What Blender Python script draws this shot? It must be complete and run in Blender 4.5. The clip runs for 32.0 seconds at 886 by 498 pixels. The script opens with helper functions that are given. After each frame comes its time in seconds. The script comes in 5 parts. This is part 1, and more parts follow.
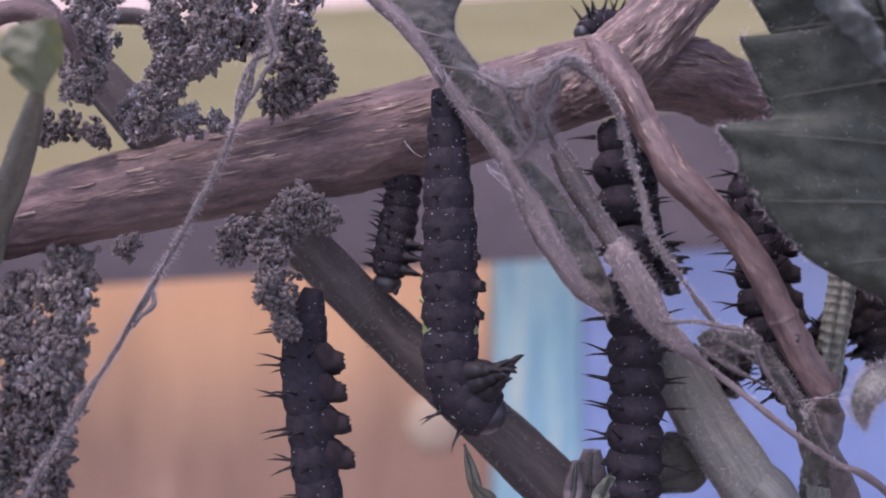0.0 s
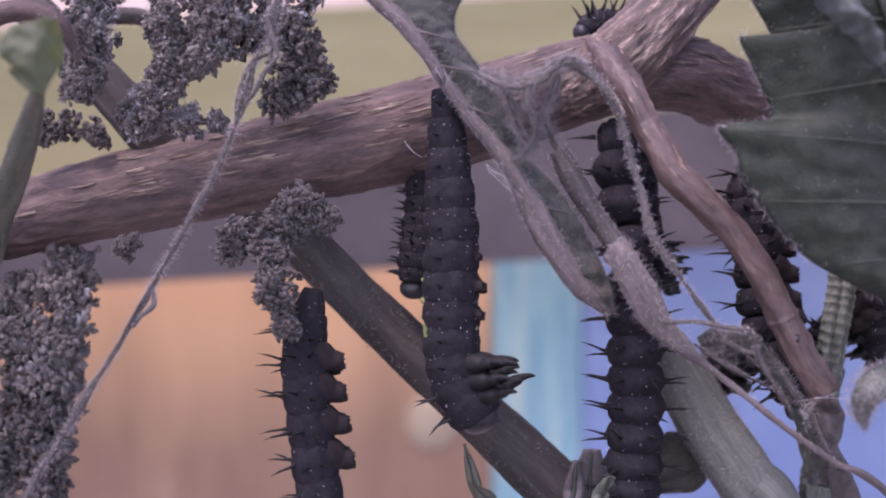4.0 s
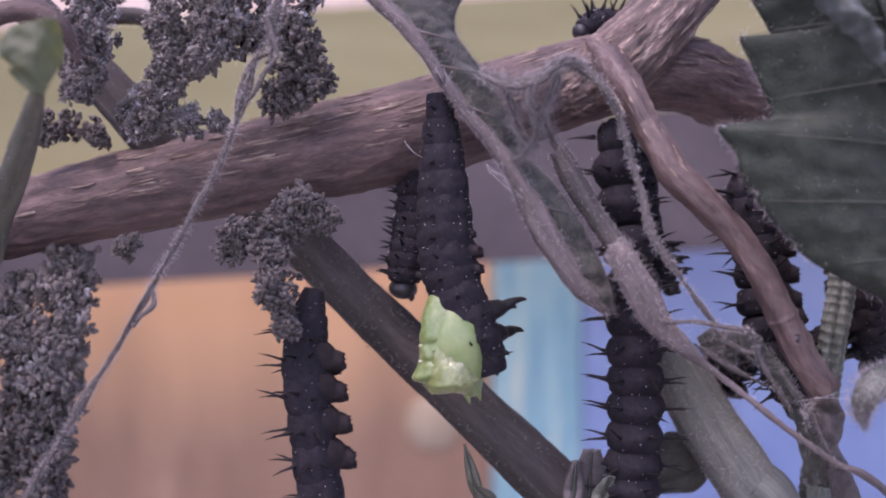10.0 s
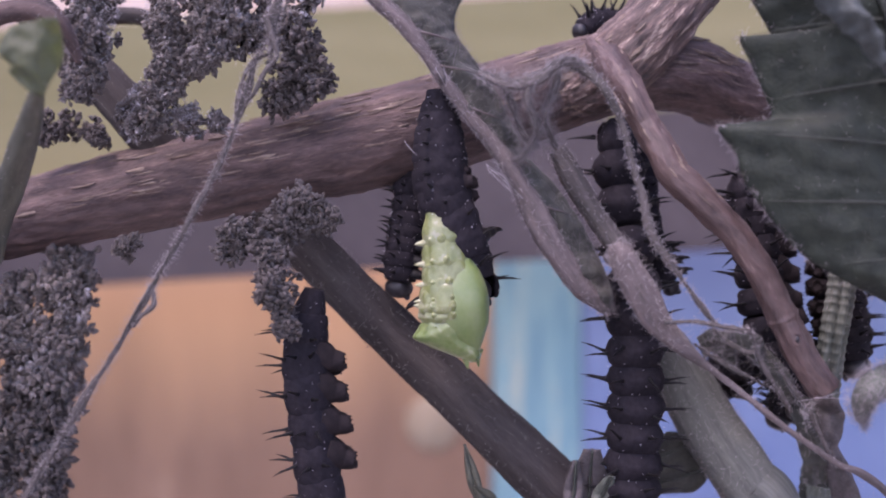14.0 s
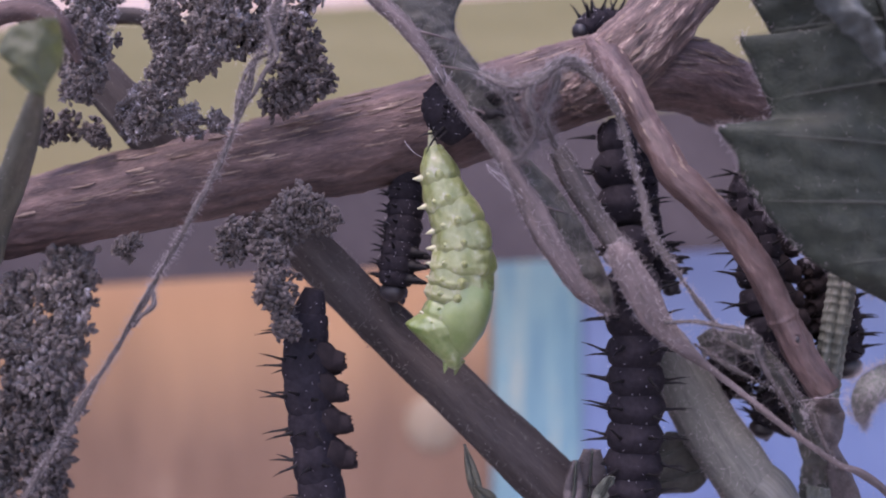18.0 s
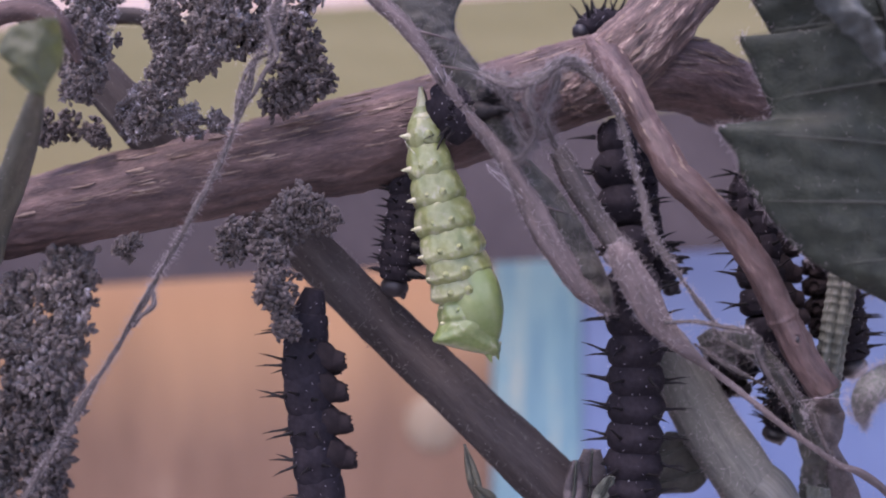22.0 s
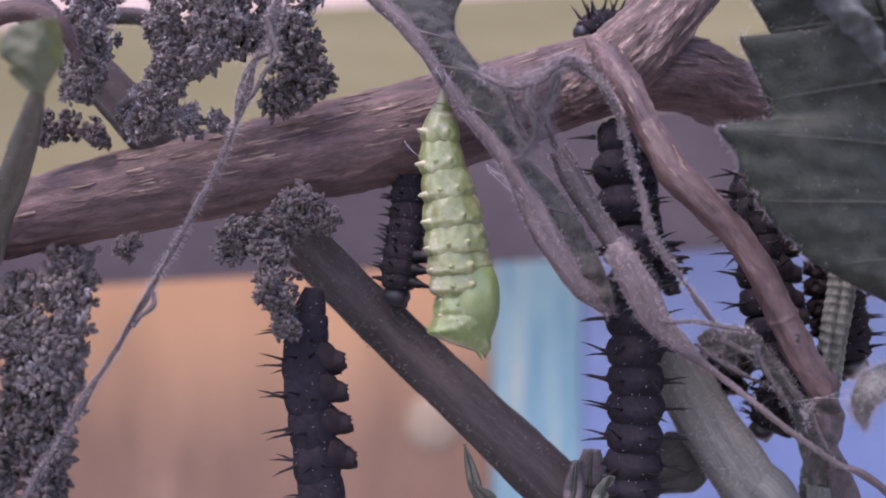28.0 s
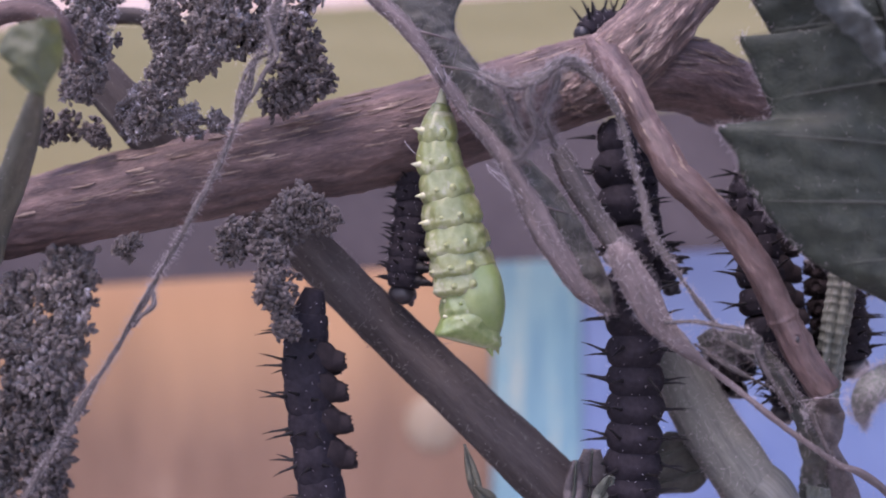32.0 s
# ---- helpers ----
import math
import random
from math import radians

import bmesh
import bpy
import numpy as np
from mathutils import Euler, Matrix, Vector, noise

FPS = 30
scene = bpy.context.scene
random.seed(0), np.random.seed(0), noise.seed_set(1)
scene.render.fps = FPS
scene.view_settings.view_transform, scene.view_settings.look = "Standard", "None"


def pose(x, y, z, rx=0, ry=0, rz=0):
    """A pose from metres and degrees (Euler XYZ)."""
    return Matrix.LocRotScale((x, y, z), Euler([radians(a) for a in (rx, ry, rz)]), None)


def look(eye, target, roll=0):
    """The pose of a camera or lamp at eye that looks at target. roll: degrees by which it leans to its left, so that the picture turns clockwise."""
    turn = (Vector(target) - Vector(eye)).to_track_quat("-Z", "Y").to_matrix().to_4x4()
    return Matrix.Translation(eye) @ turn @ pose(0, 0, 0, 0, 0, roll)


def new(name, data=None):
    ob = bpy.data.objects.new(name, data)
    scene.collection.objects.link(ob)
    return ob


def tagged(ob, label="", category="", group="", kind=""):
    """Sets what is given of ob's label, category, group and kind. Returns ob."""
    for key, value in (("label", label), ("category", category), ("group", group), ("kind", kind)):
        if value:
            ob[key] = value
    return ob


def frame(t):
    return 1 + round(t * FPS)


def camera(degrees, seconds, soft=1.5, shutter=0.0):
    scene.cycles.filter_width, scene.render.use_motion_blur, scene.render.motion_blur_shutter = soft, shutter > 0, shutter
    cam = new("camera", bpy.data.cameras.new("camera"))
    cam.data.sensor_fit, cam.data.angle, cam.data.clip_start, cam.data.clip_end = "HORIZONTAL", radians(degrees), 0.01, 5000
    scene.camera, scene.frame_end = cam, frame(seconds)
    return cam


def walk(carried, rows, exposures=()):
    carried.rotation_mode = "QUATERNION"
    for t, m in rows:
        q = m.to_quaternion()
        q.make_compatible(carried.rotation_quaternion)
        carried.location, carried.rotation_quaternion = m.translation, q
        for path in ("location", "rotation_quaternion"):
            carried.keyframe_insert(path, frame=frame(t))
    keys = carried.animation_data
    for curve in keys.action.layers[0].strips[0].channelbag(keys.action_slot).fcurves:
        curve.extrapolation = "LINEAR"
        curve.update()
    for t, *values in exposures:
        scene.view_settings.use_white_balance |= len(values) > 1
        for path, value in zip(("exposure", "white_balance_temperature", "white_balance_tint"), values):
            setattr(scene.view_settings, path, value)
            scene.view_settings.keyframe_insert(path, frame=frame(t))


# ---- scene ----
MM = 0.001
rng = np.random.default_rng(7)

# ---- camera: it stands still, a hand's width before the twigs ----
cam = camera(40.0, 32.0, soft=2.0)
EYE = look((0, -0.130, 0.250), (0, 0.0, 0.250))
walk(cam, [(0.0, EYE), (32.0, EYE)], exposures=[(0.0, 1.81, 6560, 37), (7.0, 1.78, 6560, 37), (14.0, 1.67, 6560, 37), (23.0, 1.63, 6560, 37), (28.0, 1.72, 6560, 37), (32.0, 1.77, 6560, 37)])
cam.data.dof.use_dof = True
cam.data.dof.focus_distance = 0.132
cam.data.dof.aperture_fstop = 17.0

# ---- daylight: bright overcast sky over the open-topped box ----
world = bpy.data.worlds.new("world")
scene.world = world
world.use_nodes = True
wn = world.node_tree.nodes
sky = wn.new("ShaderNodeTexSky")
sky.sky_type = "NISHITA"
sky.sun_disc = False
sky.sun_elevation = radians(52)
sky.sun_rotation = radians(205)
world.node_tree.links.new(sky.outputs[0], wn["Background"].inputs[0])
wn["Background"].inputs[1].default_value = 0.15
sun = new("sun", bpy.data.lights.new("sun", "SUN"))
sun.data.energy = 1.3
sun.data.angle = radians(16)
sun.data.color = (1.0, 0.95, 0.9)
sun.matrix_basis = look((-0.30, -0.28, 1.2), (0, 0, 0.25))


# ---- materials ----
def material(name, dark, light, rough=0.6, scale=1.0, coord="grain", stretch=1.0, tall=1.0, bump=0.3, depth=0.1,
             vary=0.16, fine=6.0, spread=(0.35, 0.65), sheen=0.0, through_light=0.0, spec=0.5, coat=0.0, third=None, top_light=None):
    """Two scales of noise between two colours, with relief. scale is in waves per millimetre."""
    m = bpy.data.materials.new(name)
    m.use_nodes = True
    nt, n = m.node_tree, m.node_tree.nodes
    bsdf = n["Principled BSDF"]
    if coord == "grain":
        src = n.new("ShaderNodeAttribute")
        src.attribute_name = "grain"
        vec = src.outputs["Vector"]
    else:
        src = n.new("ShaderNodeTexCoord")
        mp0 = n.new("ShaderNodeMapping")
        mp0.inputs["Scale"].default_value = (1000, 1000, 1000)
        nt.links.new(src.outputs["Object"], mp0.inputs[0])
        vec = mp0.outputs[0]
    mp = n.new("ShaderNodeMapping")
    mp.inputs["Scale"].default_value = (stretch, 1, tall)
    nt.links.new(vec, mp.inputs[0])
    big = n.new("ShaderNodeTexNoise")
    big.inputs["Scale"].default_value = scale
    big.inputs["Detail"].default_value = 4
    small = n.new("ShaderNodeTexNoise")
    small.inputs["Scale"].default_value = scale * fine
    small.inputs["Detail"].default_value = 5
    for t in (big, small):
        nt.links.new(mp.outputs[0], t.inputs["Vector"])
    mix = n.new("ShaderNodeMath")
    mix.operation = "MULTIPLY_ADD"
    mix.inputs[1].default_value = 0.35
    nt.links.new(small.outputs[0], mix.inputs[0])
    half = n.new("ShaderNodeMath")
    half.operation = "MULTIPLY"
    half.inputs[1].default_value = 0.65
    nt.links.new(big.outputs[0], half.inputs[0])
    nt.links.new(half.outputs[0], mix.inputs[2])
    ramp = n.new("ShaderNodeValToRGB")
    ramp.color_ramp.elements[0].position, ramp.color_ramp.elements[1].position = spread
    ramp.color_ramp.elements[0].color = (*dark, 1)
    ramp.color_ramp.elements[1].color = (*light, 1)
    if third:
        e = ramp.color_ramp.elements.new(min(0.98, spread[1] + 0.09))
        e.color = (*third, 1)
    nt.links.new(mix.outputs[0], ramp.inputs[0])
    paint = ramp.outputs[0]
    # blends to a paler tone with height: stronger light higher up, as colour
    if top_light:
        low, high, tone = top_light
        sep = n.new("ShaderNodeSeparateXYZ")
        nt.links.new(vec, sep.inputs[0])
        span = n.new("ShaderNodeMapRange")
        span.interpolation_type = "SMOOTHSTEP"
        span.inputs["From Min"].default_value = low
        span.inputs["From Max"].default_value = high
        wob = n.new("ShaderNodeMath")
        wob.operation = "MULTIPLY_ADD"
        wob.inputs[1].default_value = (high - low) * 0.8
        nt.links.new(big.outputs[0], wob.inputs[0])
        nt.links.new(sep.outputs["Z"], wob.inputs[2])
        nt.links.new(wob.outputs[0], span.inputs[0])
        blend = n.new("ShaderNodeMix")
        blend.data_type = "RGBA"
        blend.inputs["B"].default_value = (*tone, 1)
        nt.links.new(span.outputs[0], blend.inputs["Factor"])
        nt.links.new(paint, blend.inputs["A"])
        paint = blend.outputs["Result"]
    info = n.new("ShaderNodeObjectInfo")
    shade = n.new("ShaderNodeHueSaturation")
    vmath = n.new("ShaderNodeMath")
    vmath.operation = "MULTIPLY_ADD"
    vmath.inputs[1].default_value = vary
    vmath.inputs[2].default_value = 1.0 - vary / 2
    nt.links.new(info.outputs["Random"], vmath.inputs[0])
    nt.links.new(vmath.outputs[0], shade.inputs["Value"])
    nt.links.new(paint, shade.inputs["Color"])
    nt.links.new(shade.outputs[0], bsdf.inputs["Base Color"])
    bsdf.inputs["Roughness"].default_value = rough
    bsdf.inputs["Specular IOR Level"].default_value = spec
    bsdf.inputs["Sheen Weight"].default_value = sheen
    bsdf.inputs["Coat Weight"].default_value = coat
    bsdf.inputs["Coat Roughness"].default_value = 0.12
    if through_light:
        bsdf.inputs["Subsurface Weight"].default_value = through_light
        bsdf.inputs["Subsurface Radius"].default_value = (1.0, 1.0, 0.5)
        bsdf.inputs["Subsurface Scale"].default_value = 0.0012
    bm = n.new("ShaderNodeBump")
    bm.inputs["Strength"].default_value = bump
    bm.inputs["Distance"].default_value = depth * MM
    nt.links.new(mix.outputs[0], bm.inputs["Height"])
    nt.links.new(bm.outputs[0], bsdf.inputs["Normal"])
    return m


BARK = material("bark", (0.030, 0.0175, 0.017), (0.102, 0.064, 0.058), 0.78, 0.9, stretch=0.22, bump=1.0, depth=0.45, spread=(0.36, 0.60), third=(0.185, 0.128, 0.106))
FLAKE = material("bark_flake", (0.07, 0.046, 0.040), (0.22, 0.162, 0.125), 0.75, 1.6, stretch=0.3, bump=0.8)
TWIG = material("twig_bark", (0.034, 0.020, 0.017), (0.125, 0.078, 0.066), 0.6, 1.2, stretch=0.22, bump=1.0, depth=0.6, spread=(0.40, 0.57), third=(0.44, 0.33, 0.265))
SIDEBARK = material("smooth_twig_bark", (0.034, 0.0195, 0.018), (0.092, 0.057, 0.051), 0.6, 0.6, stretch=0.25, bump=0.9, depth=0.35, spread=(0.36, 0.60), third=(0.18, 0.125, 0.107))
STEM = material("dry_stem", (0.028, 0.024, 0.022), (0.086, 0.071, 0.068), 0.8, 0.9, stretch=0.15, bump=0.9, depth=0.3, third=(0.165, 0.136, 0.132))
PINKSTEM = material("mauve_stem", (0.050, 0.040, 0.039), (0.135, 0.105, 0.102), 0.85, 0.9, stretch=0.15, bump=0.8, depth=0.25, third=(0.21, 0.172, 0.166))
HAZYSTEM = material("grey_green_stem", (0.075, 0.078, 0.068), (0.17, 0.17, 0.15), 0.75, 0.9, stretch=0.15, bump=0.6)
DARKSTEM = material("dark_stem", (0.034, 0.029, 0.028), (0.072, 0.062, 0.059), 0.92, 0.9, stretch=0.15, bump=0.8, depth=0.2, third=(0.10, 0.087, 0.082), spec=0.12)
GREENSTEM = material("green_stem", (0.040, 0.042, 0.030), (0.090, 0.090, 0.064), 0.7, 0.8, stretch=0.15, bump=0.5)
PALESTEM = material("ribbed_stem", (0.055, 0.062, 0.050), (0.145, 0.152, 0.128), 0.75, 0.9, stretch=0.2, bump=0.5)
HAIR = material("plant_hair", (0.19, 0.165, 0.17), (0.38, 0.34, 0.35), 0.6, 1.0, coord="object")
DARKHAIR = material("dark_hair", (0.06, 0.05, 0.045), (0.14, 0.12, 0.11), 0.6, 1.0, coord="object")
SILK = material("silk", (0.30, 0.27, 0.29), (0.46, 0.43, 0.45), 0.45, 1.0, coord="object")
FLOWER = material("dry_flower", (0.060, 0.049, 0.046), (0.135, 0.114, 0.107), 0.9, 0.45, coord="object", bump=0.5, spread=(0.38, 0.58), third=(0.52, 0.48, 0.50), vary=0.5, spec=0.1, sheen=0.2)
FROST = material("frosty_hair", (0.32, 0.29, 0.31), (0.56, 0.52, 0.55), 0.55, 1.0, coord="object")
DARKFLOWER = material("dark_flower", (0.060, 0.050, 0.049), (0.100, 0.085, 0.081), 0.9, 0.45, coord="object", bump=0.4, spread=(0.30, 0.66), third=(0.125, 0.110, 0.106), vary=0.2, spec=0.06, sheen=0.1)
LEAF = material("nettle_leaf", (0.0075, 0.0112, 0.0075), (0.0185, 0.0245, 0.0155), 0.68, 0.5, coord="object", bump=1.0, depth=0.3, third=(0.042, 0.049, 0.036), spec=0.35)
FELTLEAF = material("felted_leaf", (0.016, 0.0165, 0.0125), (0.044, 0.042, 0.034), 0.85, 0.6, coord="object", bump=0.9, depth=0.3, third=(0.095, 0.084, 0.076), sheen=0.1)
FELTHAIR = material("felt_hair", (0.10, 0.088, 0.09), (0.22, 0.195, 0.20), 0.6, 1.0, coord="object")
LITLEAF = material("pale_leaf", (0.026, 0.034, 0.014), (0.056, 0.064, 0.031), 0.7, 0.35, coord="object", bump=0.5, through_light=0.2)
BROWNLEAF = material("brown_leaf", (0.034, 0.028, 0.029), (0.085, 0.072, 0.072), 0.8, 0.6, coord="object", bump=0.6)
CURLLEAF = material("curled_leaf", (0.045, 0.052, 0.040), (0.110, 0.118, 0.098), 0.8, 0.9, coord="object", bump=0.8)
DUSTYLEAF = material("dusty_leaf", (0.024, 0.030, 0.027), (0.066, 0.075, 0.070), 0.7, 0.7, coord="object", bump=0.7, depth=0.25)
VEIN = material("leaf_vein", (0.016, 0.020, 0.0155), (0.036, 0.040, 0.031), 0.65, 1.0, coord="object")
BLACK = material("caterpillar_skin", (0.0085, 0.0068, 0.0092), (0.019, 0.0158, 0.0205), 0.82, 2.0, coord="object", bump=0.5, depth=0.08, spec=0.15)
SPINE = material("black_spine", (0.005, 0.0045, 0.005), (0.010, 0.009, 0.010), 0.6, 1.0, coord="object", spec=0.2)
HEADBLACK = material("dark_head", (0.007, 0.006, 0.008), (0.016, 0.014, 0.017), 0.48, 1.5, coord="object", bump=0.3)
PROLEG = material("proleg", (0.011, 0.0085, 0.0095), (0.024, 0.018, 0.019), 0.82, 1.2, coord="object", bump=0.5, spec=0.12)
DOT = material("white_dot", (0.30, 0.29, 0.31), (0.5, 0.49, 0.52), 0.5, 1.0, coord="object")
PUPA = material("pupa_green", (0.108, 0.132, 0.038), (0.168, 0.186, 0.078), 0.38, 0.42, coord="object", bump=0.4, depth=0.2, fine=4.0, through_light=0.3, coat=0.3, spread=(0.38, 0.56), third=(0.245, 0.252, 0.165))
THORAX = material("thorax_green", (0.092, 0.136, 0.036), (0.148, 0.185, 0.07), 0.38, 0.42, coord="object", bump=0.4, depth=0.2, fine=4.0, through_light=0.3, coat=0.3, spread=(0.38, 0.58), third=(0.23, 0.25, 0.145))
WING = material("wing_case_green", (0.102, 0.148, 0.044), (0.155, 0.194, 0.076), 0.4, 0.3, coord="object", bump=0.3, depth=0.2, through_light=0.35, coat=0.25)
PALE = material("pale_tip", (0.21, 0.22, 0.125), (0.30, 0.30, 0.19), 0.42, 0.6, coord="object", through_light=0.3)
# paler, warmer upper part: light from above put into the orange by height
ORANGE = material("orange_paint_lit_top", (0.172, 0.102, 0.066), (0.230, 0.141, 0.093), 0.8, 0.016, coord="object", stretch=2.0, tall=0.5, bump=0.1, depth=0.5, third=(0.30, 0.20, 0.138), top_light=(72, 132, (0.50, 0.305, 0.168)))
TEAL = material("teal_paint", (0.105, 0.24, 0.30), (0.185, 0.345, 0.37), 0.8, 0.05, coord="object", stretch=3.0, tall=0.35, bump=0.1, depth=0.5, spread=(0.38, 0.54), third=(0.36, 0.40, 0.32))
BLUE = material("blue_paint", (0.107, 0.164, 0.312), (0.158, 0.224, 0.378), 0.8, 0.015, coord="object", bump=0.1, depth=0.5, third=(0.20, 0.27, 0.40))
OLIVE = material("olive_paint", (0.158, 0.147, 0.068), (0.225, 0.207, 0.108), 0.8, 0.012, coord="object", stretch=0.5, tall=4.0, bump=0.1, depth=0.5, third=(0.29, 0.266, 0.16))
PINK = material("pale_pink_paint", (0.52, 0.38, 0.32), (0.62, 0.50, 0.45), 0.8, 0.02, coord="object", bump=0.1, depth=0.5)
CREAM = material("cream_paint", (0.27, 0.21, 0.145), (0.33, 0.27, 0.19), 0.8, 0.03, coord="object", bump=0.1)
RAIL = material("dark_wood", (0.038, 0.029, 0.032), (0.062, 0.049, 0.052), 0.75, 0.05, coord="object", bump=0.3, depth=0.5)
WALLBOARD = material("plain_board", (0.60, 0.56, 0.55), (0.72, 0.68, 0.67), 0.85, 0.02, coord="object", bump=0.2, depth=0.5)
SOIL = material("terrace", (0.20, 0.19, 0.185), (0.30, 0.285, 0.28), 0.9, 0.02, coord="object", bump=0.4, depth=2.0)


# ---- geometry helpers, in millimetres ----
class Geo:
    def __init__(self):
        self.v, self.f, self.g = [], [], []

    def add(self, v, f, g=None):
        k = len(self.v)
        self.v.extend(v)
        self.f.extend([tuple(i + k for i in q) for q in f])
        self.g.extend(g if g is not None else v)
        return self


def spline(points, count):
    """Samples of a smooth curve through the points, any number of values each."""
    p = np.array(points, float)
    p = np.vstack([2 * p[0] - p[1], p, 2 * p[-1] - p[-2]])
    out = []
    for s in np.linspace(0, len(points) - 1 - 1e-6, count):
        i = int(s)
        u = s - i
        a, b, c, d = p[i:i + 4]
        out.append(0.5 * (2 * b + (c - a) * u + (2 * a - 5 * b + 4 * c - d) * u * u + (3 * b - a - 3 * c + d) * u ** 3))
    return np.array(out)


def frames_along(c):
    """Tangent, side and normal along a curve, without twist."""
    t = np.gradient(c, axis=0)
    t /= np.linalg.norm(t, axis=1)[:, None]
    s = np.cross(t[0], (0.3, 1, 0.2))
    s /= np.linalg.norm(s)
    sides = []
    for k in range(len(c)):
        s = s - t[k] * np.dot(s, t[k])
        s /= np.linalg.norm(s)
        sides.append(s)
    s = np.array(sides)
    return t, s, np.cross(t, s)


def tube(points, sides=16, steps=60, rough=0.05, wave=0.5, ribs=0, rib=0.1, knobs=(), fissure=0.0):
    """A closed swept body through (x, y, z, radius) points, uneven by noise. Returns a Geo and the curve for hairs."""
    c = spline(points, steps)
    pos, rad = c[:, :3], np.maximum(c[:, 3], 0.02)
    t, s, n = frames_along(pos)
    run = np.concatenate([[0], np.cumsum(np.linalg.norm(np.diff(pos, axis=0), axis=1))])
    geo = Geo()
    v, g, f = [], [], []
    off = rng.uniform(0, 100)
    for i in range(steps):
        for j in range(sides):
            a = 2 * math.pi * j / sides
            ca, sa = math.cos(a), math.sin(a)
            k = noise.noise(Vector((run[i] * wave * 0.3 + off, ca * rad[i] * wave, sa * rad[i] * wave)))
            k2 = noise.noise(Vector((run[i] * wave * 1.1 + off, ca * rad[i] * wave * 3, sa * rad[i] * wave * 3)))
            r = rad[i] + rough * (k * 1.4 + k2 * 0.6)
            if fissure:
                k3 = noise.noise(Vector((run[i] * 0.16 + off, ca * rad[i] * 0.85, sa * rad[i] * 0.85)))
                k4 = noise.noise(Vector((run[i] * 0.45 + off, ca * rad[i] * 2.2, sa * rad[i] * 2.2)))
                r += fissure * (0.35 - abs(k3) * 1.6) + fissure * 0.5 * (0.3 - abs(k4) * 1.5)
            if ribs:
                r += rib * rad[i] * (abs(math.cos(a * ribs / 2)) - 0.6)
            for ks, kr in knobs:
                r += kr * math.exp(-((run[i] - ks * run[-1]) / (kr * 1.0 + 0.1)) ** 2)
            v.append(tuple(pos[i] + (s[i] * ca + n[i] * sa) * r))
            g.append((run[i] + off, ca * rad[i], sa * rad[i]))
    for i in range(steps - 1):
        for j in range(sides):
            k = (j + 1) % sides
            f.append((i * sides + j, i * sides + k, (i + 1) * sides + k, (i + 1) * sides + j))
    f.append(tuple(range(sides))[::-1])
    f.append(tuple((steps - 1) * sides + j for j in range(sides)))
    geo.add(v, f, g)
    return geo


def hairs(points, count, length, width=0.025, lean=0.3, steps=200, out=1.0, bend=0.25):
    """Fine hairs, each a bent three-sided cone, all over a swept body."""
    c = spline(points, steps)
    pos, rad = c[:, :3], np.maximum(c[:, 3], 0.02)
    t, s, n = frames_along(pos)
    v, f = [], []
    for q in range(count):
        i = rng.integers(0, steps)
        a = rng.uniform(0, 2 * math.pi)
        d = s[i] * math.cos(a) + n[i] * math.sin(a)
        base = pos[i] + d * rad[i] * 0.97 + t[i] * rng.normal(0, 0.3)
        way = d * out + t[i] * rng.normal(0, lean) + rng.normal(0, 0.25, 3)
        way /= np.linalg.norm(way)
        le = length * rng.uniform(0.4, 1.25)
        side = np.cross(way, rng.normal(0, 1, 3))
        side /= np.linalg.norm(side)
        up = np.cross(way, side)
        k = len(v)
        mid = base + way * le * 0.5
        tip = base + way * le + side * le * rng.normal(0, bend)
        for w, p in ((width, base), (width * 0.75, mid)):
            for j in range(3):
                b = 2 * math.pi * j / 3
                v.append(tuple(p + (side * math.cos(b) + up * math.sin(b)) * w))
        v.append(tuple(tip))
        for j in range(3):
            m = (j + 1) % 3
            f.append((k + j, k + m, k + 3 + m, k + 3 + j))
            f.append((k + 3 + j, k + 3 + m, k + 6))
    return Geo().add(v, f)


def fibre(points, width=0.03, steps=14):
    return tube([(*p, width) for p in points], 4, steps, 0.0)


def where(ob):
    p = Vector((0, 0, 0))
    while ob:
        p += ob.matrix_basis.translation
        ob = ob.parent
    return p


def raw_mesh(name, geo, mat, smooth=True, shift=(0, 0, 0)):
    me = bpy.data.meshes.new(name)
    v = np.array(geo.v) * MM - np.array(shift)
    me.from_pydata(v.tolist(), [], geo.f)
    at = me.attributes.new("grain", "FLOAT_VECTOR", "POINT")
    at.data.foreach_set("vector", np.array(geo.g, np.float32).ravel())
    me.materials.append(mat)
    if smooth:
        me.polygons.foreach_set("use_smooth", [True] * len(me.polygons))
    me.update()
    return me


def part(name, geo, mat, parent=None, label="", smooth=True):
    """One mesh object, standing still, under a thing or a part."""
    c = Vector((np.array(geo.v).mean(0) * MM).tolist())
    ob = new(name, raw_mesh(name, geo, mat, smooth, c))
    ob.parent = parent
    ob.location = c - where(parent)
    return tagged(ob, label) if label else ob


def thing(name, at, label, category, group=""):
    ob = new(name)
    ob.empty_display_size = 0.003
    ob.location = Vector(at) * MM
    return tagged(ob, label, category, group)


def box_geo(x0, x1, y0, y1, z0, z1, bevel=1.0):
    bm = bmesh.new()
    bmesh.ops.create_cube(bm, size=1, matrix=Matrix.LocRotScale(((x0 + x1) / 2, (y0 + y1) / 2, (z0 + z1) / 2), None, (x1 - x0, y1 - y0, z1 - z0)))
    bmesh.ops.bevel(bm, geom=bm.edges[:], offset=bevel, segments=2, affect="EDGES")
    g = Geo().add([tuple(v.co) for v in bm.verts], [tuple(v.index for v in q.verts) for q in bm.faces])
    bm.free()
    return g


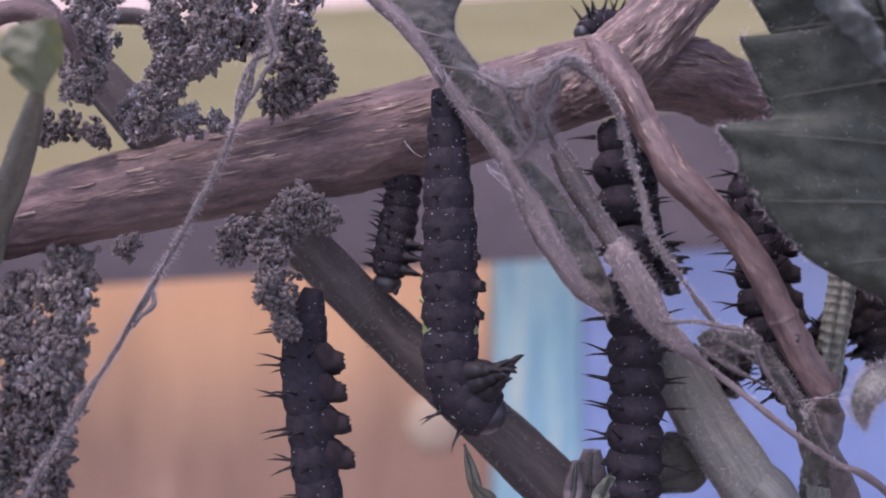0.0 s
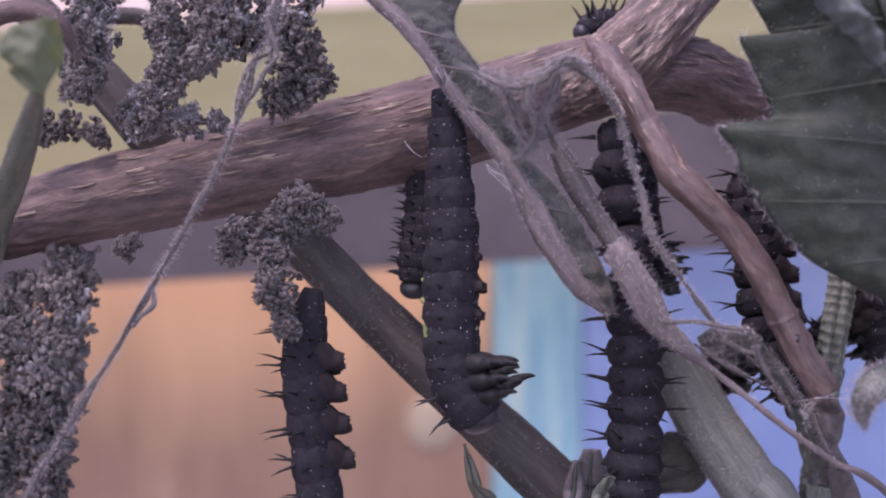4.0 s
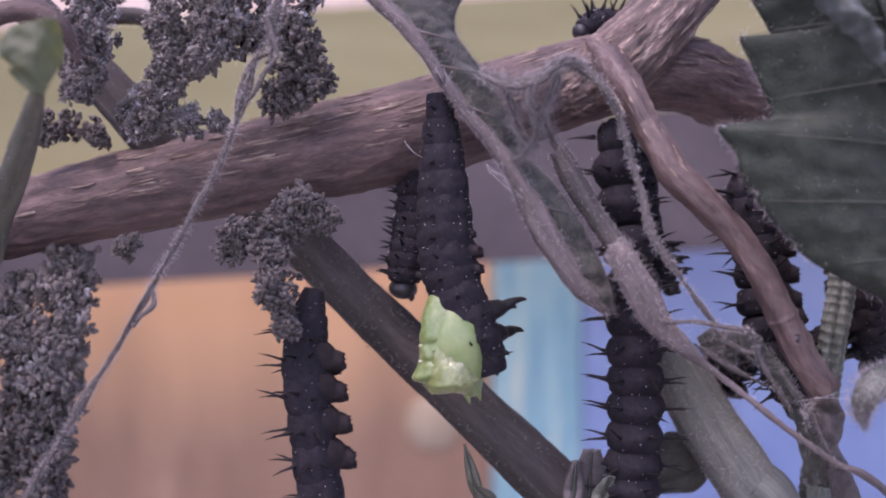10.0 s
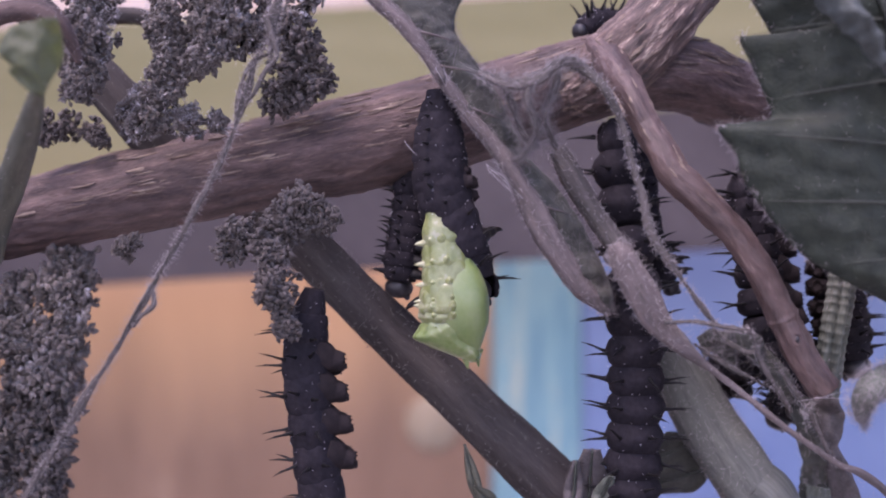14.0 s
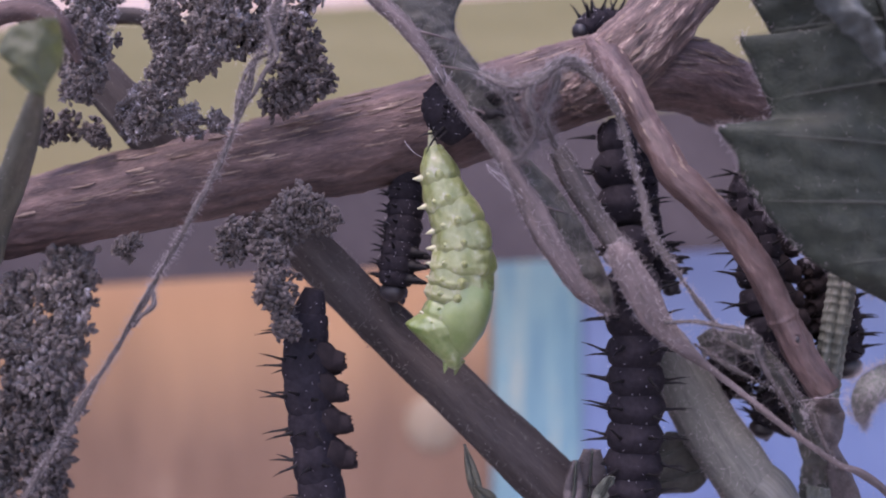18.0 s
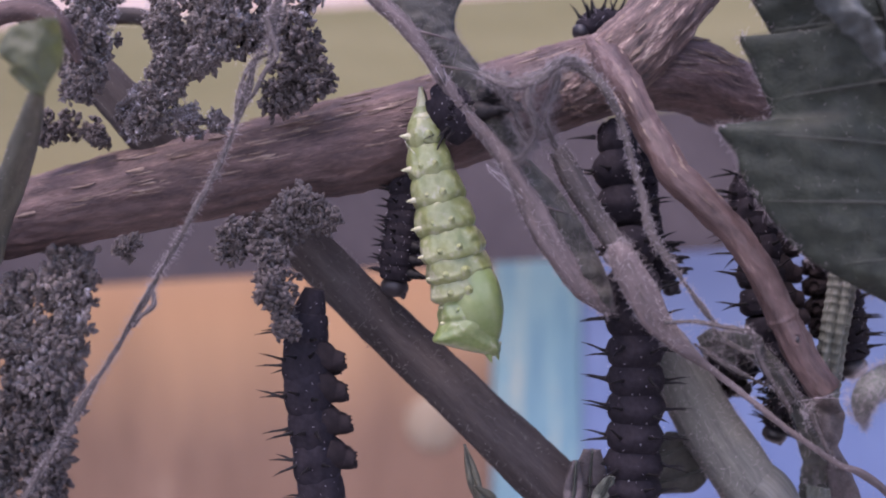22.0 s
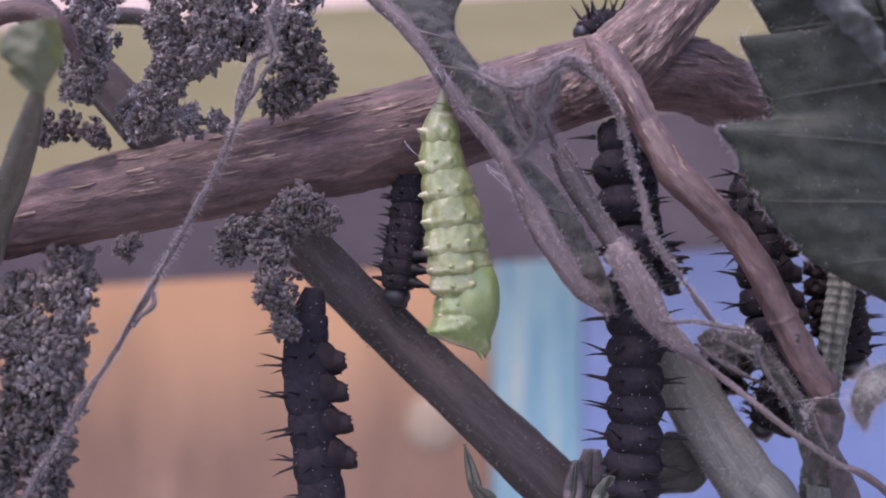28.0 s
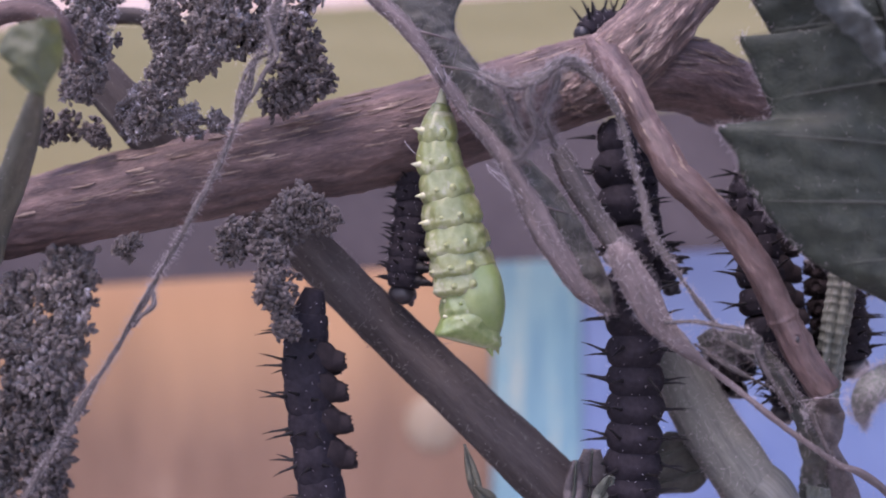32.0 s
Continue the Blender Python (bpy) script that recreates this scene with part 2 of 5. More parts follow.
def slab_geo(corners, y0, y1):
    """An upright board of four corners (x, z), from y0 to y1."""
    v = [(x, y, z) for y in (y0, y1) for x, z in corners]
    return Geo().add(v, [(0, 1, 2, 3), (7, 6, 5, 4), (0, 4, 5, 1), (1, 5, 6, 2), (2, 6, 7, 3), (3, 7, 4, 0)])


def setting(name, geo, mat, label, smooth=False):
    return tagged(part(name, geo, mat, None, label, smooth), kind="structure")


# ---- the open box and its painted boards ----
setting("ground", slab_geo([(-90000, -14), (90000, -14), (90000, -4), (-90000, -4)], -90000, 90000), SOIL, "plain pale terrace floor under the box")
setting("floor", box_geo(-300, 300, -40, 320, -4, 6, 1), WALLBOARD, "pale wooden floor board of the open box")
setting("wall_west", box_geo(-306, -292, -40, 320, 6, 520), WALLBOARD, "plain pale side board of the open box")
setting("wall_east", box_geo(292, 306, -40, 320, 6, 520), WALLBOARD, "plain pale side board of the open box")
# added below the view: blocks terrace and low sky light from the lower boards
setting("wall_south", box_geo(-306, 306, -54, -42, -4, 205), WALLBOARD, "plain pale low front board, unseen, added to keep light off the lower backdrop")

orange = setting("backdrop_orange", box_geo(-292, 15.2, 252, 262, 6, 268), ORANGE, "matt orange painted board behind the twigs, light from above painted in near its top")
setting("backdrop_teal", box_geo(15.4, 43.6, 252, 262, 6, 268), TEAL, "streaky teal painted board behind the twigs")
setting("backdrop_blue", box_geo(43.8, 292, 252, 262, 6, 268), BLUE, "bright violet-blue painted board behind the twigs")
setting("backdrop_olive", slab_geo([(-292, 262), (292, 262), (292, 350), (-292, 312)], 266, 274), OLIVE, "yellow-olive painted board with a sloping top edge")
setting("backdrop_pink", box_geo(-292, 292, 278, 288, 262, 520), PINK, "pale pinkish painted board behind the olive one")
spot = tagged(part("paint_spot", tube([(-3.1, 251.9, 195.5, 8.6), (-3.1, 251.5, 195.5, 8.2)], 40, 4, 0.1), CREAM, None, "pale cream round blot of paint on the orange board"), category="paint spot")
rail = setting("rail", slab_geo([(-292, 229.3), (292, 262), (292, 313.3), (-292, 246.2)], 188, 206), RAIL, "dark brown wooden rail, tapering along its length")


# ---- woody branch with its fork ----
def bark_flakes(points, parent, count, size, mat, up_only=True, pick=None, wide=(0.02, 0.075), lifted=0.10):
    c = spline(points, 200)
    pos, rad = c[:, :3], c[:, 3]
    t, s, n = frames_along(pos)
    for q in range(count):
        i = int(rng.uniform(*(pick or (0, 199))))
        for _ in range(20):
            a = rng.uniform(0, 2 * math.pi)
            d = s[i] * math.cos(a) + n[i] * math.sin(a)
            if d[1] < 0.25 and (not up_only or d[2] > -0.25):
                break
        le, wi = size * rng.uniform(0.4, 1.5), size * rng.uniform(*wide)
        side = np.cross(d, t[i])
        v, f = [], []
        nn = 7
        for layer in (0, 1):
            for k in range(nn):
                u = k / (nn - 1)
                w = wi * math.sin(math.pi * (0.08 + 0.84 * u)) * (0.35 + 0.9 * rng.random())
                lift = 0.02 + 0.05 * layer + lifted * max(0, u - 0.45) * layer
                for sg in (-1, 1):
                    v.append(tuple(pos[i] + d * (rad[i] + lift - 0.12 * (1 - layer)) + t[i] * (u - 0.5) * le + side * (sg * w + 0.1 * le * (u - 0.5) ** 2)))
        for k in range(nn - 1):
            b = 2 * nn
            f += [(b + 2 * k, b + 2 * k + 1, b + 2 * k + 3, b + 2 * k + 2), (2 * k, b + 2 * k, b + 2 * k + 2, 2 * k + 2),
                  (2 * k + 1, 2 * k + 3, b + 2 * k + 3, b + 2 * k + 1)]
        f += [(0, 1, 2 * nn + 1, 2 * nn), (2 * nn - 2, 4 * nn - 2, 4 * nn - 1, 2 * nn - 1)]
        part("bark_flake", Geo().add(v, f), mat, parent)


branch = thing("branch", (24.13, 12, 271.82), "brown woody branch with flaking bark, forked, lying across the box", "branch")
LIMB = [(-292, 22, 190, 4.4), (-95.11, 18, 244.6, 4.5), (-62.45, 14, 250.6, 4.4), (-50, 13, 253.5, 4.35), (-35.21, 12, 256.9, 4.9), (-18.72, 12, 260.4, 5.4), (-1.58, 12, 264.3, 5.7), (9.63, 12, 267.6, 5.1),
        (19.52, 12, 270.5, 4.75), (27.81, 14, 270.79, 4.68), (37.52, 18, 268.28, 3.99), (58.35, 24, 265.09, 3.86), (292, 32, 225, 3.6)]
limb = part("limb", tube(LIMB, 90, 900, 0.17, 0.6, fissure=0.28), BARK, branch)
UPPER = [(13.2, 9.5, 266.9, 1.6), (16.4, 8.5, 268.4, 3.3), (20.2, 8, 271.4, 4.25), (23.9, 8, 275.0, 3.9), (27.3, 9, 278.78, 3.49), (32.04, 12, 285.01, 3.43), (42.9, 20, 301.61, 3.06)]
upper = part("side_limb", tube(UPPER, 72, 300, 0.26, 0.9, fissure=0.32), TWIG, branch, "paler brown side limb with wrinkled flaking bark")
SIDE = [(17.55, 8, 273.0, 1.67), (18.87, 2, 269.18, 1.78), (19.97, -2, 265.63, 1.55), (21.28, -3, 262.74, 1.47), (22.46, -4, 260.59, 1.52), (23.77, -4.5, 257.87, 1.69), (26.17, -5, 255.51, 1.57), (29.94, -5, 251.68, 1.51), (32.56, -5, 247.85, 1.51), (35.16, -4, 243.04, 1.58), (36.33, -4, 240.7, 1.75), (37.32, -4, 238.59, 1.64), (39.66, -4, 235.32, 1.7)]
side = part("side_twig", tube(SIDE, 40, 320, 0.16, 0.9, fissure=0.22, knobs=((0.2, 0.12), (0.82, 0.14))), SIDEBARK, branch, "smooth reddish-brown side twig with a cut end")
bark_flakes(LIMB, limb, 230, 3.2, FLAKE, pick=(60, 160), wide=(0.015, 0.055), lifted=0.07)
bark_flakes(LIMB, limb, 40, 3.4, FLAKE, pick=(45, 125), wide=(0.04, 0.085), lifted=0.03)
bark_flakes(UPPER, upper, 70, 2.4, FLAKE, False, wide=(0.03, 0.11), lifted=0.12)
bark_flakes(SIDE, side, 26, 2.2, FLAKE, True, pick=(0, 105), wide=(0.025, 0.08), lifted=0.06)
KNOT = np.array((36.17, -5.75, 240.77))
ring = [tuple(KNOT + (math.cos(a) * 0.42, 0.05 * math.cos(2 * a), math.sin(a) * 0.60)) + (0.17,) for a in np.linspace(0, 2 * math.pi * 0.97, 9)]
part("knot", tube(ring, 8, 40, 0.05, 1.5), SIDEBARK, side, "raised rim of a small knot")
part("knot_hole", tube([(*(KNOT + (0, -0.02, -0.42)), 0.10), (*KNOT, 0.30), (*(KNOT + (0.04, -0.02, 0.40)), 0.10)], 10, 14, 0.04), HEADBLACK, side, "dark hole of a small knot")


# ---- hairy nettle stems ----
def stem(label, pts, mat, hair_mat, count, length, sides=20, steps=110, rough=0.1, name="nettle", ribs=6, rib=0.10, width=0.03, lean=0.3, category="nettle", group="nettle plants"):
    th = thing(name, pts[0][:3], label, category, group)
    part("stalk", tube(pts, sides, steps, rough, 0.8, ribs, rib), mat, th)
    if count:
        tagged(part("hairs", hairs([q for q in pts if q[2] > 214], count, length, width, lean), hair_mat, th), kind="stuff")
    return th


MAIN = [(-7.96, -2, 277.39, 0.89), (-6.63, -2.5, 275.81, 0.83), (-4.07, -3, 273.35, 0.77), (-1.89, -3, 270.69, 0.71), (-0.12, -2.5, 268.11, 0.65), (1.83, -2.5, 265.15, 0.65), (4.5, -2.5, 261.9, 0.71), (7.16, -2.5, 258.35, 0.95), (9.23, -2.5, 254.5, 1.24), (11.31, -2.5, 250.65, 1.36), (13.73, -2, 247.09, 1.19), (15.81, -2, 244.71, 0.89), (17.54, -1.5, 243.14, 0.42)]
MAINEDGE = [(2.8, 1, 278.04), (1.45, 0.5, 275.51), (1.33, 0, 273.3), (2.46, -0.5, 271.4), (3.85, -0.5, 269.6), (5.77, -0.5, 266.59), (7.3, 0, 263.34), (9.11, 0, 259.72), (12.13, 0, 256.7), (14.49, -0.5, 253.07), (16.41, -1, 249.46), (17.73, -1, 246.17), (18.06, -1.2, 243.36)]
main_stem = stem("dried folded nettle leaf, felted with hair along its pale midrib", MAIN, PINKSTEM, HAIR, 2600, 0.6, lean=0.7, steps=160, rough=0.16, width=0.016)
STUB = [(17.58, -5, 250.52, 0.7), (18.23, -5, 249.48, 1.33), (19.27, -5, 247.45, 1.57), (20.72, -5, 244.84, 1.63), (22.28, -5, 242.22, 1.33), (24.43, -5, 240.07, 0.81), (27.85, -4, 237.48, 0.43), (31.69, -5, 234.39, 0.32), (36.04, -4, 231.05, 0.3), (41.04, -3, 227.65, 0.32), (49.25, 0, 222.29, 0.5), (84.69, 20, 190.17, 1.2)]
stem("pale hairy broken nettle stem with a blunt top", STUB, PINKSTEM, HAIR, 420, 0.45, steps=150, rough=0.15)
stub = scene.objects["nettle.001"]
tagged(part("bristles", hairs(STUB[:6], 380, 1.1, 0.022, 0.35), HAIR, stub, "long pale bristles"), kind="stuff")
DIAG = [(-25.2, 15.5, 258.2, 0.9), (-23.2, 15.2, 256.3, 1.9), (-21.14, 15, 254.44, 2.42), (-16.98, 14, 251.07, 2.81), (-9.56, 13, 243.76, 2.92), (-2.24, 12, 236.88, 3.03), (5.01, 12, 229.96, 3.16), (12.26, 12, 223.03, 3.43), (24.13, 12, 211.17, 3.69), (63.8, 20, 134.46, 4.18), (67.28, 20, -25.73, 4.46)]
stem("dark green-brown hairy stem slanting behind the caterpillars", DIAG, DARKSTEM, FELTHAIR, 1700, 0.5, steps=220, rough=0.12, ribs=5, rib=0.08)
tuft_root = scene.objects["nettle.002"]
tufts = [hairs(DIAG[:6], 130, 1.2, 0.055, 0.7, bend=0.6)]
tagged(part("dark_bristles", tufts[0], DARKHAIR, tuft_root, "sparse dark curved bristles"), kind="stuff")
LOWER = [(23.8, 14, 242.04, 2.01), (26.96, 13, 236.79, 3.05), (30.72, 12, 229.96, 3.43), (35.09, 11, 223.22, 3.54), (40.33, 11, 214.71, 3.67), (62.09, 16, 164.65, 4.07), (67.28, 20, -25.73, 4.46)]
stem("grey-green hairy stem behind the hanging caterpillar", LOWER, HAZYSTEM, HAIR, 2600, 0.55, steps=200, rough=0.12)
THREAD = [(-16.32, -4, 279.31, 0.34), (-17.08, -4, 275.79, 0.42), (-17.9, -4, 273.16, 0.55), (-17.66, -4, 270.65, 0.25), (-19.42, -4, 269.48, 0.25), (-20.12, -4, 267.03, 0.3), (-20.83, -4, 264.68, 0.42), (-21.99, -4, 261.46, 0.23), (-23.4, -4, 258.25, 0.25), (-25.27, -4, 254.74, 0.27), (-27.15, -4, 251.23, 0.27), (-29.18, -4, 247.72, 0.22), (-30.77, -4, 244.8, 0.34), (-32.87, -4, 241.28, 0.22), (-34.75, -4, 238.07, 0.24), (-37.08, -4, 234.55, 0.37), (-38.84, -4, 231.34, 0.22), (-40.88, -4, 228.12, 0.27), (-43.23, -4, 224.62, 0.27), (-45.46, -14, 215.58, 0.28), (-56.65, -6, 160.24, 0.34), (-60.6, 0, 41.21, 0.41)]
withered = stem("thin withered twisted grey stalk covered in hairs", THREAD, STEM, HAIR, 2600, 0.85, sides=12, steps=620, rough=0.2, name="withered_nettle", ribs=3, rib=0.5, width=0.02)
for pts in ([(-18.3, -4.5, 273.94, 0.29), (-17.3, -5, 270.95, 0.24), (-17.17, -5, 269.78, 0.24), (-18.45, -5, 268.04, 0.24), (-19.39, -5, 266.01, 0.24), (-20.51, -4.5, 264.92, 0.17)],
            [(-19.02, -4.3, 270.13, 0.17), (-20.42, -3.6, 268.37, 0.2), (-21.38, -3.5, 265.32, 0.2), (-21.52, -4, 262.34, 0.17)],
            [(-30.14, -4.2, 246.26, 0.14), (-29.8, -4.6, 244.35, 0.24), (-31.03, -4.8, 243.08, 0.17), (-32.0, -4.2, 241.89, 0.11)]):
    strand = part("strand", tube(pts, 8, 60, 0.1, 1.4, 2, 0.4), STEM, withered)
    tagged(part("hairs", hairs(pts, 160, 0.6, 0.018, 0.8), HAIR, strand), kind="stuff")
TENDRIL = [(11.99, -1.5, 269.63, 0.45), (14.62, -4.5, 268.41, 0.48), (16.68, -6.5, 266.12, 0.43), (18.01, -6.5, 263.25, 0.35), (18.98, -6.5, 259.52, 0.35), (20.3, -6.5, 255.21, 0.43), (21.11, -6.5, 251.78, 0.47), (22.71, -6.5, 249.2, 0.43), (24.14, -6.5, 247.19, 0.24), (26.15, -6.5, 244.32, 0.21), (28.15, -6.5, 242.14, 0.21), (31.31, -6.5, 241.74, 0.21)]
stem("thin curling withered stalk with grey hairs", TENDRIL, STEM, HAIR, 900, 0.6, sides=10, steps=140, rough=0.14, name="withered_nettle", ribs=3, rib=0.25)
RIBBED = [(44.96, 6, 250.69, 1.21), (44.45, 6, 245.01, 1.26), (43.57, 6, 239.96, 1.26), (43.31, 8, 233.4, 1.28), (43.16, 10, 225.36, 1.35), (43.25, 12, 213.14, 1.58), (43.11, 16, 130.76, 1.95), (44.29, 20, -4.84, 2.23)]
ribbed = thing("nettle", RIBBED[0][:3], "pale green ribbed upright stem with cross ridges", "nettle", "nettle plants")
part("stalk", tube(RIBBED, 40, 520, 0.04, 0.8, 6, 0.5, knobs=[(0.003 + 0.0040 * k, 0.13) for k in range(40)]), PALESTEM, ribbed)
tagged(part("hairs", hairs(RIBBED[:4], 260, 0.4, 0.025), HAIR, ribbed), kind="stuff")
BACKSTEM = [(-48.41, 14, 278.15, 2.41), (-43.42, 13, 272.97, 2.52), (-38.5, 12, 268.2, 2.64), (-34.3, 11, 263.49, 2.62), (-30.81, 13, 259.36, 2.39)]
stem("grey-brown stem crossing behind the flower clusters", BACKSTEM, DARKSTEM, HAIR, 200, 0.4)
TWOSTEM = [(12.13, 0, 260.62, 0.97), (13.64, 0, 257.91, 1.21), (15.75, 0, 254.29, 1.21), (17.73, -1, 251.26, 1.08), (19.37, -2, 249.17, 0.83)]
stem("narrow hairy stalk beside the main stem", TWOSTEM, STEM, HAIR, 500, 0.5, sides=12, steps=50)
LEFTSTEM = [(-35.9, -22, 264.59, 0.4), (-38.43, -16, 263.02, 0.95), (-41.45, -10, 260.08, 1.34), (-45.52, -2, 256.6, 1.55), (-50.02, 4, 249.44, 1.62), (-53.3, 6, 227.33, 1.64), (-56.64, 8, 9.14, 1.92)]
stem("soft green leaf stalk with short hairs", LEFTSTEM, GREENSTEM, HAIR, 120, 0.4)
CURL = [(-46.68, -8, 272.71, 1.13), (-43.84, -8, 273.73, 1.13), (-41.01, -8, 273.96, 1.13), (-38.75, -8, 272.83, 1.02), (-37.64, -7, 270.9, 0.69), (-37.08, -6, 269.06, 0.46)]
stem("purplish curled dry stalk", CURL, BARK, HAIR, 150, 0.4, name="withered_nettle")
TOPTWIG = [(-46.25, 20, 277.93, 0.98), (-39.28, 20, 278.76, 0.98), (-33.95, 18, 277.56, 0.89), (-30.1, 16, 275.83, 0.68)]
stem("short dark twig among the flowers", TOPTWIG, DARKSTEM, HAIR, 60, 0.3)

# withered leaf remains, felted with hair, at the fork
felt = thing("withered_leaf", (9.13, -4, 267.02), "shrivelled grey felted leaf remains on the stem", "dry leaf")
FELT = [[(3.89, -3, 268.34, 0.5), (6.73, -5, 266.89, 0.56), (9.56, -6, 267.33, 0.55), (12.54, -5, 269.33, 0.56), (14.98, -4, 268.9, 0.35)],
        [(9.34, -5, 268.05, 0.29), (8.69, -6, 265.03, 0.33), (9.63, -5, 262.25, 0.25), (8.54, -4, 259.89, 0.21), (6.84, -3, 258.9, 0.13)],
        [(11.96, -5, 268.63, 0.25), (11.09, -5, 265.73, 0.29), (10.5, -5, 263.12, 0.25), (11.85, -3, 260.38, 0.25)],
        [(5.62, -4, 268.19, 0.29), (7.08, -4, 264.68, 0.38), (8.25, -4, 261.76, 0.29), (9.71, -4, 260.47, 0.17)]]
for pts in FELT:
    fold = part("fold", tube(pts, 14, 50, 0.28, 1.3, 3, 0.3), STEM, felt)
    tagged(part("hairs", hairs(pts, 700, 1.5, 0.018, 1.2, out=0.7, bend=0.5), HAIR if pts is FELT[0] else FELTHAIR, fold), kind="stuff")

# wispy dry remains between the stub and the twig end
tangle = thing("dry_tangle", (30.19, -4, 239.53), "tangle of thin hairy dry stalks by the twig end", "dry stalks")
for pts in ([(22.33, -7, 242.52, 0.24), (25.47, -7, 242.63, 0.17), (28.9, -7, 242.06, 0.21), (31.72, -6, 241.31, 0.17)],
            [(27.92, -5, 241.64, 0.14), (29.89, -4, 240.11, 0.21), (31.94, -4, 239.24, 0.21), (33.11, -4, 240.7, 0.11)],
            [(31.44, -6, 241.42, 0.14), (32.56, -5, 238.45, 0.24), (34.58, -4, 235.43, 0.28), (36.32, -3, 232.96, 0.18)],
            [(26.3, -3, 240.03, 0.14), (29.18, -2, 238.17, 0.25), (32.45, -2, 236.39, 0.21), (34.83, -2, 235.2, 0.14)],
            [(34.28, -4, 238.36, 0.14), (35.75, -4, 236.02, 0.25), (37.5, -4, 233.68, 0.28), (39.27, -3, 230.6, 0.21), (40.77, -2, 228.07, 0.14)],
            [(37.79, -4, 231.34, 0.11), (37.2, -5, 233.23, 0.14), (38.07, -5, 234.27, 0.1)]):
    wisp = part("stalk", tube(pts, 8, 40, 0.14, 1.2, 3, 0.3), STEM, tangle)
    tagged(part("hairs", hairs(pts, 130, 0.6, 0.02, 0.8), HAIR, wisp), kind="stuff")

# loose silk
silk = thing("silk_threads", (0.06, -3, 267.16), "pale silk threads spun over the stem", "silk")
for pts in ([(4.41, -5, 258.59), (6.39, -6, 256.85), (8.18, -5, 255.17)], [(4.53, -5, 258.18), (6.68, -6, 256.1), (7.89, -5, 255.28)],
            [(36.04, -6, 234.4), (38.61, -7, 235.09), (41.22, -6, 235.66)], [(37.77, -6, 234.86), (40.32, -7, 234.87), (42.37, -6, 234.22)],
            [(0.06, -4, 268.78), (0.35, -4, 267.61), (-0.06, -2, 266.82)], [(-0.82, -4, 268.78), (-0.12, -4, 267.61), (0.24, -2, 266.82)], [(0.94, -4, 268.49), (0.47, -4, 267.32), (0.12, -2, 266.7)]):
    part("thread", fibre(pts, 0.02), SILK, silk)
for pts in ([(-4.07, -1, 261.44), (-3.22, -1.5, 260.32), (-2.16, -1, 259.7)], [(4.59, 0, 259.11), (6.35, -1, 257.73), (7.99, -1.5, 255.73)], [(5.07, 0, 258.51), (7.25, -1, 257.13), (8.71, -1.5, 255.43)]):
    part("thread", fibre(pts, 0.022), SILK, silk)
knot = part("knot", tube([(-0.35, -3, 268.57, 0.41), (0, -3, 267.63, 0.41), (0.18, -2, 266.94, 0.24)], 12, 20, 0.12, 2.0), STEM, silk, "grey silk pad that holds the chrysalis")


# ---- flower clusters ----
def floret_shape(seed):
    """A small dry bud with four pointed bracts."""
    r = np.random.default_rng(seed)
    v, f = [], []
    for k in range(7):
        a = 2 * math.pi * k / 7 + r.normal(0, 0.35)
        up = r.uniform(-0.2, 1.1)
        d = np.array((math.cos(a), math.sin(a), up))
        d /= np.linalg.norm(d)
        s = np.array((-math.sin(a), math.cos(a), 0))
        le, w = r.uniform(0.65, 1.25), r.uniform(0.26, 0.42)
        b = len(v)
        m = d * le * 0.6
        v += [np.zeros(3), m + s * w + (0, 0, 0.16), m - s * w + (0, 0, 0.16), d * le, m + (0, 0, -0.22), m + np.array((0, 0, 0.30))]
        f += [(b, b + 4, b + 1), (b, b + 2, b + 4), (b + 1, b + 4, b + 3), (b + 4, b + 2, b + 3), (b, b + 1, b + 5), (b, b + 5, b + 2), (b + 1, b + 3, b + 5), (b + 5, b + 3, b + 2)]
    return np.array(v), f


FLORETS = [floret_shape(k) for k in range(6)]
FLORET_MESH = {}


def floret_mesh(k, mat):
    key = (k, mat.name)
    if key not in FLORET_MESH:
        v, f = FLORETS[k]
        FLORET_MESH[key] = raw_mesh("floret", Geo().add([tuple(w) for w in v], f), mat)
    return FLORET_MESH[key]


